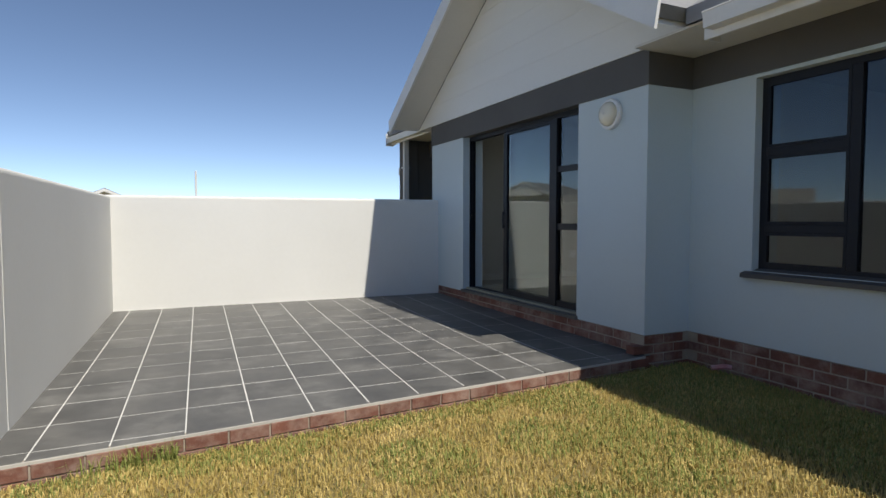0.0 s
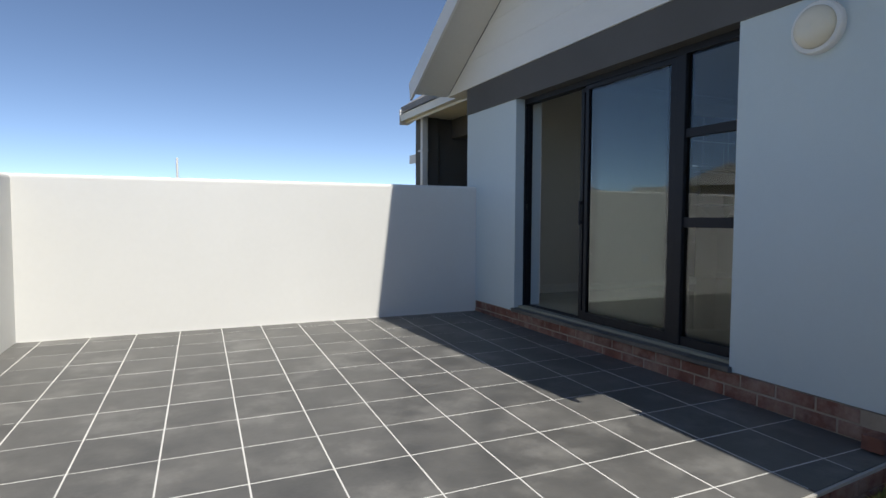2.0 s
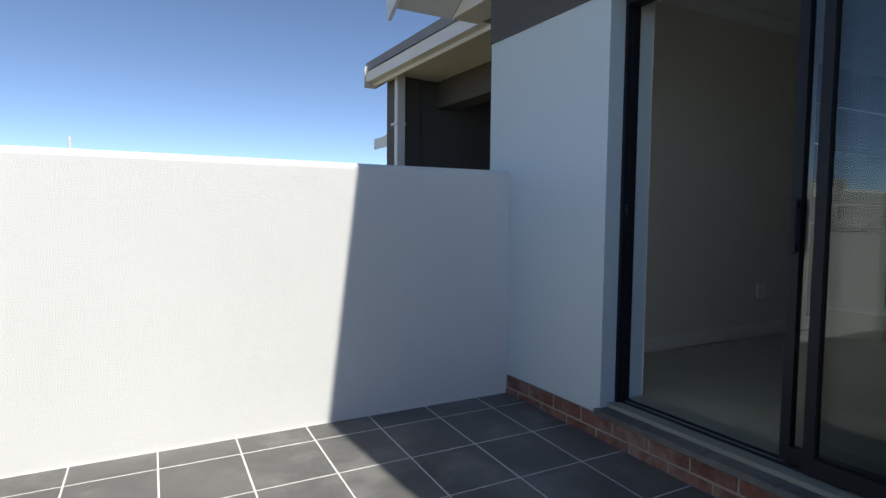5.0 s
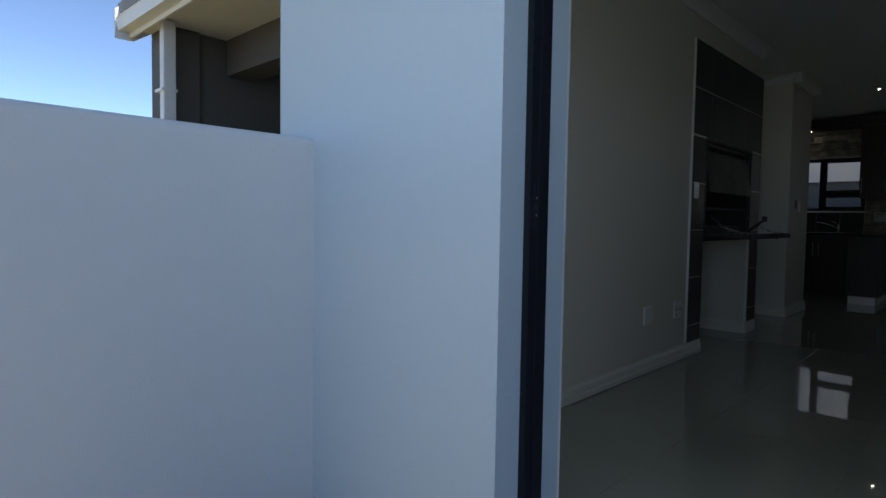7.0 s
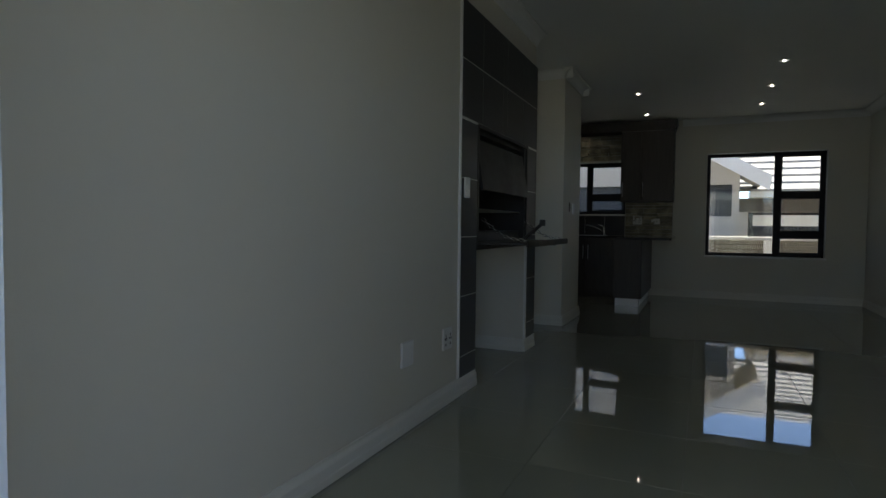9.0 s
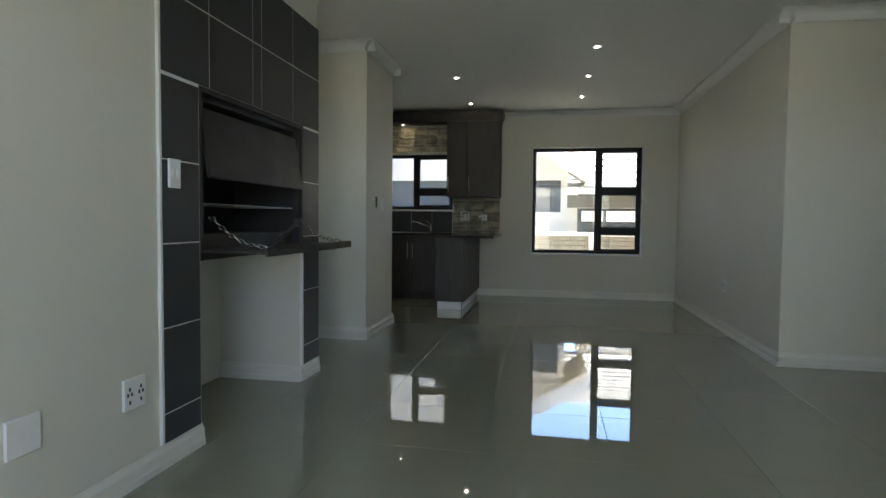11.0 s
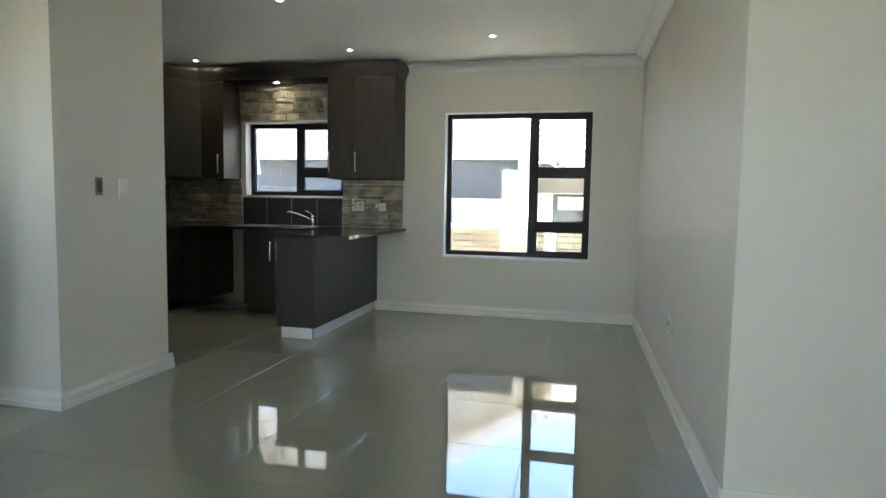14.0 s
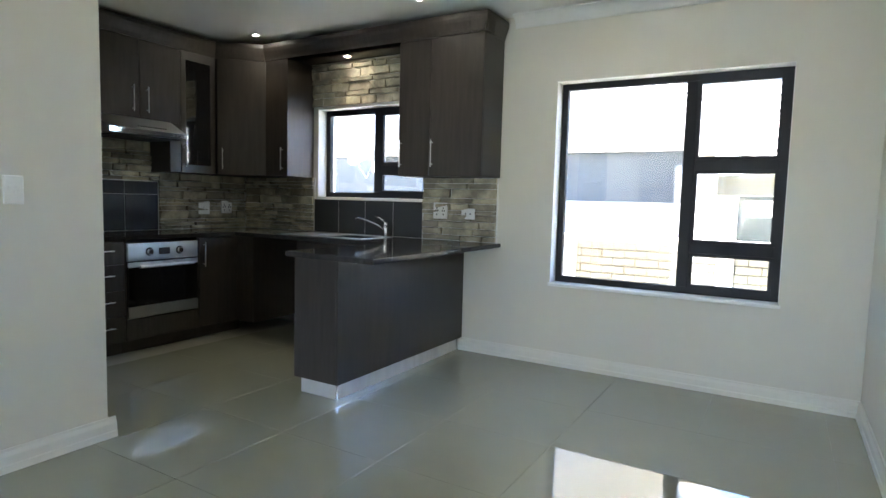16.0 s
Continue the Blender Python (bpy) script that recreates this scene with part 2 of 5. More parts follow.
def tube(path, radius, n=8):
    """A round bar along a list of points."""
    bm = bmesh.new()
    rings = []
    pts = [Vector(p) for p in path]
    for i, p in enumerate(pts):
        d = (pts[min(i + 1, len(pts) - 1)] - pts[max(i - 1, 0)]).normalized()
        side = d.cross(Vector((0, 0, 1)) if abs(d.z) < 0.9 else Vector((1, 0, 0))).normalized()
        up = side.cross(d)
        rings.append([bm.verts.new(p + radius * (math.cos(2 * math.pi * k / n) * side + math.sin(2 * math.pi * k / n) * up)) for k in range(n)])
    for a, b in zip(rings, rings[1:]):
        for k in range(n):
            bm.faces.new([a[k], a[(k + 1) % n], b[(k + 1) % n], b[k]])
    bm.faces.new(rings[0][::-1])
    bm.faces.new(rings[-1])
    bmesh.ops.recalc_face_normals(bm, faces=list(bm.faces))
    return bm


def lathe(profile, n=32, m=None):
    """Turns (radius, z) about z; m places it."""
    bm = bmesh.new()
    rings = [[bm.verts.new((r * math.cos(2 * math.pi * k / n), r * math.sin(2 * math.pi * k / n), z)) for k in range(n)] for r, z in profile]
    for a, b in zip(rings, rings[1:]):
        for k in range(n):
            bm.faces.new([a[k], a[(k + 1) % n], b[(k + 1) % n], b[k]])
    bm.faces.new(rings[0][::-1])
    bm.faces.new(rings[-1])
    bmesh.ops.recalc_face_normals(bm, faces=list(bm.faces))
    if m:
        bm.transform(m)
    return bm


def piece_mesh(name, bm, mat):
    me = bpy.data.meshes.new(name)
    bm.normal_update()
    bm.to_mesh(me)
    bm.free()
    me.materials.append(M[mat])
    return me


def piece(name, me, parent, loc, rot=(0, 0, 0), scale=(1, 1, 1)):
    ob = new(name, me)
    ob.parent = parent
    ob.location, ob.rotation_euler, ob.scale = loc, rot, scale
    return ob


# ---------------------------------------------------------------- plan
FL = 0.18            # inside floor
CEIL = 2.73
HX, HI = 4.04, 4.34  # garden front of the house: outer and inner face
RX = 4.56            # the front, set back beside the patio
YC = 4.87            # corner of the patio wing
DOOR = (5.81, 8.37, 0.15, 2.28)
YL, YR = 9.07, 5.43  # left and right wall of the living room
YD = 5.86            # dining wall
FAR = 13.13          # far wall
WT = 0.24
PX0, PY0, PY1 = -0.36, 4.515, 9.22  # patio
FALL = 0.0114        # the patio drains towards the lawn
EDGE = -FALL * (PY1 - PY0)
SLANT = 0.093        # the lawn edge runs askew to the corner of the wing


def edge_y(x):
    return 4.46 + SLANT * x


WIN = (6.305, 7.765, 0.787, 2.240)
KWIN = (8.87, 10.035, 1.375, 2.170)
BWIN = (2.2, 4.25, 0.72, 2.25)
KY = 11.0            # back wall of the kitchen
GR = -0.160           # lawn
# ---------------------------------------------------------------- ground and garden walls
structure("ground", boxes((-400, 400, -400, 400, GR - 0.3, GR - 0.01)), "ground", "dry lawn ground reaching to the horizon")
slab_bed = prism([(PY0 + 0.05, GR - 0.05), (PY1, GR - 0.05), (PY1, -0.001), (PY0 + 0.05, EDGE - 0.0015 + 0.05 * FALL)], "x", PX0 - 0.14, HX)
for v in slab_bed.verts:
    if v.co.y < 6:
        v.co.y = edge_y(v.co.x) + 0.05
        if v.co.z > GR:
            v.co.z = -0.001 - FALL * (PY1 - v.co.y)
patio = structure("patio_slab", slab_bed, "grout", "patio bed with white grout lines")


def rounded_wall(axis, a0, a1, u0, u1, z1):
    """A plastered garden wall with softly rounded top edges."""
    r = 0.035
    pts = [(a0, GR - 0.1), (a1, GR - 0.1)]
    pts += [(a1 - r + r * math.cos(t), z1 - r + r * math.sin(t)) for t in (0, 0.4, 0.8, 1.2, 1.57)]
    pts += [(a0 + r - r * math.sin(t), z1 - r + r * math.cos(t)) for t in (0, 0.4, 0.8, 1.2, 1.57)]
    if axis == "x":
        return prism(pts, "y", u0, u1)
    return prism(pts, "x", u0, u1)


structure("garden_wall_north", rounded_wall("y", PY1, PY1 + 0.2, PX0 - 0.2, 4.1, 1.437), "plaster", "white plastered garden wall")
lean_wall = structure("garden_wall_west", rounded_wall("x", PX0 - 0.2, PX0, 4.97, PY1, 1.425), "plaster", "white plastered garden wall")
high_wall = structure("garden_wall_west_high", rounded_wall("x", PX0 - 0.23, PX0 - 0.003, -12, 4.97, 1.55), "plaster", "higher part of the white garden wall")
turn = Matrix.Translation((PX0, PY1, 0)) @ Matrix.Rotation(radians(-1.95), 4, "Z") @ Matrix.Translation((-PX0, -PY1, 0))
lean_wall.matrix_world = turn
high_wall.matrix_world = turn
structure("garden_wall_south", rounded_wall("y", -12.2, -12, PX0 - 0.2, 12, 1.55), "plaster", "white plastered garden wall")

# ---------------------------------------------------------------- house shell
structure("wall_patio", holed("x", HX, HI, YC, 9.45, 0.125, 2.28, [(DOOR[0], DOOR[1], 0.1, 2.28)]), "house", "pale grey plastered house wall")
structure("wall_patio_return", holed("y", YC, YC + 0.25, HI, RX + 0.3, 0.125, 2.28), "house", "pale grey return wall beside the patio")
structure("wall_bedroom", holed("x", RX, RX + 0.3, -6, YC, 0.125, 2.28, [BWIN]), "house", "pale grey plastered house wall")
structure("band_patio", boxes((HX - 0.012, HI, YC - 0.012, 9.45, 2.28, 2.6)), "band", "dark grey painted band under the gable")
structure("band_bedroom", boxes((RX - 0.012, RX + 0.3, -6, YC - 0.012, 2.28, 2.75)), "band", "dark grey painted band under the eaves")
structure("band_return", boxes((HI, RX + 0.3, YC - 0.012, YC + 0.25, 2.28, 2.75)), "band", "dark grey painted band under the eaves")
plinth = structure("plinth", merge(boxes((HX + 0.004, HI, YC + 0.004, 9.45, -0.4, 0.118)), boxes((RX + 0.004, RX + 0.3, -6, YC + 0.004, -0.4, 0.118)), boxes((HI, RX + 0.3, YC + 0.004, YC + 0.25, -0.4, 0.118))), "mortar", "mortar bed of the red brick plinth")
door_step = structure("door_step", boxes((HX - 0.03, HI, DOOR[0] - 0.02, DOOR[1] + 0.02, 0.118, 0.152), bevel=0.006), "slate", "dark tiled threshold of the sliding door")

# gable over the patio wing: boards, verge, roof
GY0, GY1, GZ, PITCH = 4.36, 9.95, 2.58, 0.59
GA = (GY0 + GY1) / 2
GTOP = GZ + PITCH * (GA - GY0)
VX = 3.53


def gable_line(y):
    return GZ + PITCH * (min(y - GY0, GY1 - y))


gable = thing("gable", "white boarded gable over the patio wing", "gable")
part("backing", prism([(GY0, GZ), (GY1, GZ), (GA, GTOP)], "x", HX - 0.015, HX + 0.2), "soffit", gable)
z = GZ
while z < GTOP - 0.05:
    z1 = min(z + 0.30, GTOP)
    lap = 0.012
    ya, yb = GY0 + (z - GZ) / PITCH, GY1 - (z - GZ) / PITCH
    yc, yd = GY0 + (z1 - GZ) / PITCH, GY1 - (z1 - GZ) / PITCH
    bm = bmesh.new()
    vs = [bm.verts.new(p) for p in ((HX - 0.027, ya, z), (HX - 0.027, yb, z), (HX - 0.022, yd, z1), (HX - 0.022, yc, z1),
                                    (HX - 0.015, ya, z), (HX - 0.015, yb, z), (HX - 0.015, yd, z1), (HX - 0.015, yc, z1))]
    for f in ((0, 1, 2, 3), (7, 6, 5, 4), (0, 4, 5, 1), (1, 5, 6, 2), (2, 6, 7, 3), (3, 7, 4, 0)):
        bm.faces.new([vs[i] for i in f])
    bmesh.ops.recalc_face_normals(bm, faces=list(bm.faces))
    part("board", bm, "clad", gable)
    z = z1
TH = 0.16
for s, name in ((-1, "south"), (1, "north")):
    ye = GY0 if s < 0 else GY1
    roof_pts = [(ye, GZ), (GA, GTOP), (GA, GTOP + 0.14), (ye, GZ + 0.14)]
    part("roof_slope", prism([(ye + s * 0.02, GZ + 0.03), (GA, GTOP + 0.04), (GA, GTOP + 0.16), (ye + s * 0.10, GZ + 0.10)], "x", VX + 0.03, 9.0), "roof", gable)
    part("verge_soffit", prism([(ye, GZ), (GA, GTOP), (GA, GTOP + 0.035), (ye, GZ + 0.035)], "x", VX + 0.03, HX - 0.034), "soffit", gable)
    part("bargeboard", prism([(ye + s * 0.06, GZ - 0.07), (GA, GTOP - 0.045), (GA, GTOP + 0.20), (ye + s * 0.10, GZ + 0.14)], "x", VX, VX + 0.028), "fascia", gable, "white painted bargeboard")

# main roof, its eaves, soffits and gutters
FX = 3.85
main_roof = thing("main_roof", "grey tiled main roof with white eaves", "roof")
part("slope", prism([(FX - 0.05, 2.56), (8.6, 2.56 + 4.9 * PITCH), (8.6, 2.7 + 4.9 * PITCH), (FX - 0.05, 2.68)], "y", -6.2, GY0 - 0.1), "roof", main_roof)
part("slope", prism([(4.66, 2.98), (8.6, 2.56 + 4.9 * PITCH), (8.6, 2.7 + 4.9 * PITCH), (4.66, 3.08)], "y", GY1 + 0.1, 13.36), "roof", main_roof)
part("bargeboard", prism([(4.62, 2.76), (4.78, 2.76), (8.6, 2.50 + 4.75 * PITCH), (8.6, 2.72 + 4.75 * PITCH), (4.62, 3.02)], "y", 13.30, 13.325), "fascia", main_roof, "white painted bargeboard")
part("slope", prism([(5.5, 2.56 + 1.8 * PITCH), (8.6, 2.56 + 4.9 * PITCH), (8.6, 2.7 + 4.9 * PITCH), (5.5, 2.68 + 1.8 * PITCH)], "y", GY0 - 0.1, GY1 + 0.1), "roof", main_roof)
part("slope", prism([(13.75, 2.52), (8.6, 2.56 + 4.9 * PITCH), (8.6, 2.7 + 4.9 * PITCH), (13.75, 2.66)], "y", -6.2, 11.6), "roof", main_roof)
part("soffit", boxes((FX + 0.02, RX + 0.02, -6.2, YC - 0.012, 2.555, 2.575)), "soffit", main_roof, "pale soffit board")
part("soffit", boxes((4.76, 7.0, 9.455, 13.30, 2.86, 2.88)), "soffit", main_roof, "pale soffit board of the porch")
part("fascia", boxes((FX, FX + 0.02, -6.2, GY0 - 0.22, 2.42, 2.62), bevel=0.003), "fascia", main_roof, "white fascia board")
part("fascia", boxes((4.74, 4.76, 9.9, 13.30, 2.78, 2.98), bevel=0.003), "fascia", main_roof, "white fascia board")
part("fascia", boxes((FX + 0.02, HX - 0.04, GY0 - 0.24, GY0 - 0.22, 2.42, 2.66), bevel=0.003), "fascia", main_roof, "white fascia board")


def gutter(y0, y1, zc, fx=FX):
    """A square-line gutter with rolled lip, open at the top, along the eaves."""
    x0, x1 = fx - 0.115, fx - 0.002
    pts = [(x1, zc), (x0 + 0.015, zc), (x0, zc + 0.10), (x0 - 0.008, zc + 0.105), (x0 - 0.004, zc + 0.112), (x0 + 0.006, zc + 0.104), (x0 + 0.019, zc + 0.006), (x1 - 0.004, zc + 0.006), (x1 - 0.004, zc + 0.11), (x1, zc + 0.11)]
    return prism(pts, "y", y0, y1)


part("gutter", gutter(-6.2, GY0 - 0.30, 2.47), "fascia", main_roof, "white gutter")
part("gutter", gutter(9.95, 13.29, 2.82, 4.74), "fascia", main_roof, "white gutter with an end stop")
pipe = thing("downpipe", "square white downpipe with a bracket at the porch", "pipe")
part("pipe", boxes((4.83, 4.94, 12.74, 12.83, GR, 2.855), bevel=0.008), "fascia", pipe)
part("bracket", boxes((4.815, 4.95, 12.732, 12.90, 2.24, 2.265)), "fascia", pipe)
porch_col = structure("porch_column", boxes((4.93, 5.22, 12.90, 13.30, GR, 2.86), bevel=0.006), "band", "dark grey porch column")
structure("wall_porch", holed("x", 6.7, 6.95, 9.45, 13.30, GR, 2.86, [(10.2, 11.2, GR, 2.2)]), "band", "dark grey porch wall")
structure("wall_porch_side", holed("y", 12.95, 13.20, 5.22, 6.7, GR, 2.86), "band", "dark grey porch side wall")
structure("porch_lintel", boxes((5.5, 5.8, 9.46, 12.95, 2.52, 2.86)), "band", "dark grey porch beam")
pd = thing("porch_door", "dark timber door in the shaded porch", "door")
part("leaf", boxes((6.8, 6.84, 10.2, 11.2, GR + 0.05, 2.2)), "wood", pd)

# ---------------------------------------------------------------- rooms
floor_bed = structure("floor", merge(boxes((HX + 0.05, FAR + 0.05, YC + 0.02, 9.44, FL - 0.2, FL - 0.003)), boxes((8.4, FAR + 0.05, 2.0, YC + 0.02, FL - 0.2, FL - 0.003)), boxes((7.0, FAR + 0.05, 9.44, 11.4, FL - 0.2, FL - 0.003))), "grout_in", "polished porcelain tile floor")
structure("ceiling", merge(boxes((HI - 0.02, FAR + 0.02, YC + 0.02, 9.44, CEIL, CEIL + 0.1)), boxes((8.4, FAR + 0.02, 2.0, YC + 0.02, CEIL, CEIL + 0.1)), boxes((7.0, FAR + 0.02, 9.44, 11.4, CEIL, CEIL + 0.1))), "ceiling", "white painted ceiling")
structure("wall_living_north", holed("y", YL, 9.44, HI, 7.0, FL - 0.1, CEIL), "inwall", "cream painted living room wall")
structure("wall_braai", holed("y", YL, 9.70, 7.0, 8.72, FL - 0.1, CEIL, [(7.39, 8.45, FL - 0.1, 1.79)]), "inwall", "cream wall with the braai niche")
structure("niche_back", boxes((7.39, 8.45, 9.62, 9.69, FL - 0.1, 1.79)), "inwall", "cream back of the wood niche")
structure("wall_inner_front", holed("x", HI, HI + 0.012, YR, YL, FL - 0.1, CEIL, [(DOOR[0], DOOR[1], FL - 0.1, 2.28)]), "white", "white plaster beside the sliding door")
structure("wall_stub", holed("y", YL, KY + 0.3, 9.80, 10.63, FL - 0.1, CEIL), "inwall", "cream wall between passage and kitchen")
# unseen opening added in this wall so that daylight brightens the passage
structure("wall_passage_end", holed("y", 11.2, 11.4, 7.0, 9.80, FL - 0.1, CEIL, [(9.05, 9.55, 1.35, 2.15)]), "inwall", "cream end wall of the passage with an opening added for light")
structure("wall_passage_west", holed("x", 8.52, 8.72, 9.70, 11.2, FL - 0.1, CEIL), "inwall", "cream passage wall")
structure("wall_living_south", holed("y", YR - 0.2, YR, HI, 8.64, FL - 0.1, CEIL), "inwall", "cream painted living room wall")
structure("wall_dining_south", holed("y", 2.2, YD, 9.58, FAR, FL - 0.1, CEIL), "inwall", "cream painted dining wall")
structure("wall_south_passage_end", holed("y", 2.0, 2.2, 8.3, 10.0, FL - 0.1, CEIL), "inwall", "cream passage wall")
structure("wall_south_passage_west", holed("x", 8.44, 8.64, 2.2, YR - 0.2, FL - 0.1, CEIL), "inwall", "cream passage wall")
structure("wall_east", holed("x", FAR, FAR + WT, YD - 0.3, KY + 0.3, FL - 0.3, CEIL + 0.2, [WIN, KWIN]), "inwall", "cream painted wall with two windows")
structure("wall_kitchen_north", holed("y", KY, KY + 0.2, 10.63, FAR, FL - 0.1, CEIL), "inwall", "cream kitchen wall")
# bedroom behind the window of the garden front
structure("bedroom_floor", boxes((RX + 0.3, 8.4, -2, 5.1, FL - 0.1, FL)), "dark", "bedroom floor")
structure("bedroom_ceiling", boxes((RX + 0.3, 8.4, -2, 5.1, 2.6, 2.7)), "ceiling", "bedroom ceiling")
structure("bedroom_wall_east", boxes((8.2, 8.4, -2, 5.1, FL, 2.6)), "inwall", "bedroom wall")
structure("bedroom_wall_south", boxes((RX + 0.3, 8.2, -2.2, -2, FL, 2.6)), "inwall", "bedroom wall")


def skirting(axis, face, side, u0, u1):
    """A moulded white skirting on a wall face; side: +1 where the room lies at larger values."""
    d, h = 0.016 * side, 0.10
    pts = [(face, FL), (face + 1.25 * d, FL), (face + 1.25 * d, FL + 0.03), (face + d, FL + 0.035), (face + d, FL + h - 0.03), (face + 0.45 * d, FL + h - 0.012), (face + 0.45 * d, FL + h), (face, FL + h)]
    return prism(pts, "y", u0, u1) if axis == "x" else prism(pts, "x", u0, u1)


def cornice(axis, face, side, u0, u1):
    """A cove cornice between a wall face and the ceiling."""
    r = 0.075
    pts = [(face, CEIL - 0.001), (face, CEIL - r - 0.012), (face + side * 0.01, CEIL - r - 0.012)]
    pts += [(face + side * (0.01 + r * (1 - math.cos(t))), CEIL - 0.012 - r * (1 - math.sin(t))) for t in (0.15, 0.45, 0.8, 1.15, 1.45)]
    pts += [(face + side * (r + 0.015), CEIL - 0.012), (face + side * (r + 0.015), CEIL - 0.001)]
    return prism(pts, "y", u0, u1) if axis == "x" else prism(pts, "x", u0, u1)


for axis, face, side, u0, u1 in (("y", YL, -1, HI + 0.03, 7.39), ("y", YL, -1, 8.45, 8.736), ("x", 8.45, -1, YL, 9.62), ("x", 8.72, 1, YL - 0.016, 11.2), ("x", 9.80, -1, YL - 0.016, 11.2),
                                 ("y", YL, -1, 9.80, 10.666), ("x", 10.63, 1, YL, 10.35), ("x", FAR, -1, YD, 8.50), ("y", YD, 1, 9.564, FAR), ("x", 9.58, -1, 2.2, YD + 0.016),
                                 ("y", YR, 1, HI + 0.03, 8.656), ("x", 8.64, 1, 2.2, YR + 0.016), ("y", 11.2, -1, 8.72, 9.80), ("y", 2.2, 1, 8.64, 9.58)):
    structure("baseboard", skirting(axis, face, side, u0, u1), "skirt", "cream-white moulded skirting board")
for axis, face, side, u0, u1 in (("y", YL, -1, HI, 8.72), ("x", 8.72, 1, YL, 11.2), ("x", 9.80, -1, YL - 0.08, 11.2), ("y", YL, -1, 9.72, 10.73), ("x", 10.63, 1, YL - 0.08, 10.6),
                                 ("x", FAR, -1, YD, 8.1), ("y", YD, 1, 9.50, FAR), ("x", 9.58, -1, 2.2, YD + 0.08), ("y", YR, 1, HI, 8.72), ("x", 8.64, 1, 2.2, YR + 0.08), ("x", HI + 0.012, 1, YR, YL)):
    structure("trim", cornice(axis, face, side, u0, u1), "ceiling", "white cove cornice")


# ---------------------------------------------------------------- windows and the sliding door
def window(name, label, x, y0, y1, z0, z1, mull, bars, inner=-1, glass="glass", d=0.05):
    """A black aluminium window across x with one mullion at y=mull; bars: heights of the rails on the vent side (mull side given by bars[0])."""
    w = thing(name, label, "window")
    tagged(w, kind="structure")
    f = 0.048
    part("frame", merge(boxes((x, x + d, y0, y1, z0, z0 + f)), boxes((x, x + d, y0, y1, z1 - f, z1)), boxes((x, x + d, y0, y0 + f, z0 + f, z1 - f)), boxes((x, x + d, y1 - f, y1, z0 + f, z1 - f))), "black", w)
    part("mullion", boxes((x - 0.004, x + d + 0.004, mull - 0.036, mull + 0.036, z0 + f, z1 - f), bevel=0.003), "black", w)
    lo, heights = bars
    va, vb = (y0 + f, mull - 0.036) if lo else (mull + 0.036, y1 - f)
    edges = [z0 + f, *heights, z1 - f]
    for h in heights:
        part("rail", boxes((x - 0.003, x + d + 0.003, va, vb, h - 0.034, h + 0.034), bevel=0.003), "black", w)
    for a, b in zip(edges, edges[1:]):
        a2, b2 = a + (0.034 if a != edges[0] else 0), b - (0.034 if b != edges[-1] else 0)
        s = 0.022
        sash = part("sash", merge(boxes((x - 0.006, x + 0.03, va, vb, a2, a2 + s)), boxes((x - 0.006, x + 0.03, va, vb, b2 - s, b2)), boxes((x - 0.006, x + 0.03, va, va + s, a2 + s, b2 - s)), boxes((x - 0.006, x + 0.03, vb - s, vb, a2 + s, b2 - s))), "black", w)
        p = part("pane", boxes((x + 0.012, x + 0.017, va + s, vb - s, a2 + s, b2 - s)), glass, sash)
        p.visible_shadow = False
        if a == edges[0] or len(heights) > 1:
            part("stay", boxes((x - 0.02, x - 0.006, (va + vb) / 2 - 0.06, (va + vb) / 2 + 0.06, a2 + 0.004, a2 + 0.014), bevel=0.002), "black", sash)
    fa, fb = (mull + 0.036, y1 - f) if lo else (y0 + f, mull - 0.036)
    p = part("pane", boxes((x + 0.02, x + 0.025, fa, fb, z0 + f, z1 - f)), glass, w)
    p.visible_shadow = False
    return w


window("window_dining", "black aluminium window with a fixed pane and three vents", FAR + 0.11, *WIN, 6.878, (True, [1.10, 1.645]))
window("window_kitchen", "black aluminium kitchen window over the sink", FAR + 0.11, *KWIN, 9.435, (True, [1.635]))
window("window_bedroom", "black aluminium bedroom window with three vents", RX + 0.08, *BWIN, 3.54, (False, [1.06, 1.665]), glass="tint")
for nm, w, x0, x1 in (("window_sill", WIN, FAR - 0.012, FAR + 0.11), ("window_sill", KWIN, FAR - 0.006, FAR + 0.11)):
    structure("sill", boxes((x0, x1, w[0] - 0.01, w[1] + 0.01, w[2] - 0.02, w[2] + 0.004), bevel=0.004), "white", "white plastered window sill")
    structure("reveal", merge(boxes((FAR + 0.001, FAR + 0.11, w[0], w[0] + 0.004, w[2] + 0.004, w[3] - 0.004)), boxes((FAR + 0.001, FAR + 0.11, w[1] - 0.004, w[1], w[2] + 0.004, w[3] - 0.004)), boxes((FAR + 0.001, FAR + 0.11, w[0], w[1], w[3] - 0.004, w[3]))), "white", "white painted window reveal")
structure("outer_sill", prism([(RX - 0.06, 0.665), (RX + 0.09, 0.69), (RX + 0.09, 0.74), (RX - 0.06, 0.70)], "y", BWIN[0] - 0.05, BWIN[1] + 0.06), "band", "dark grey painted outer sill")

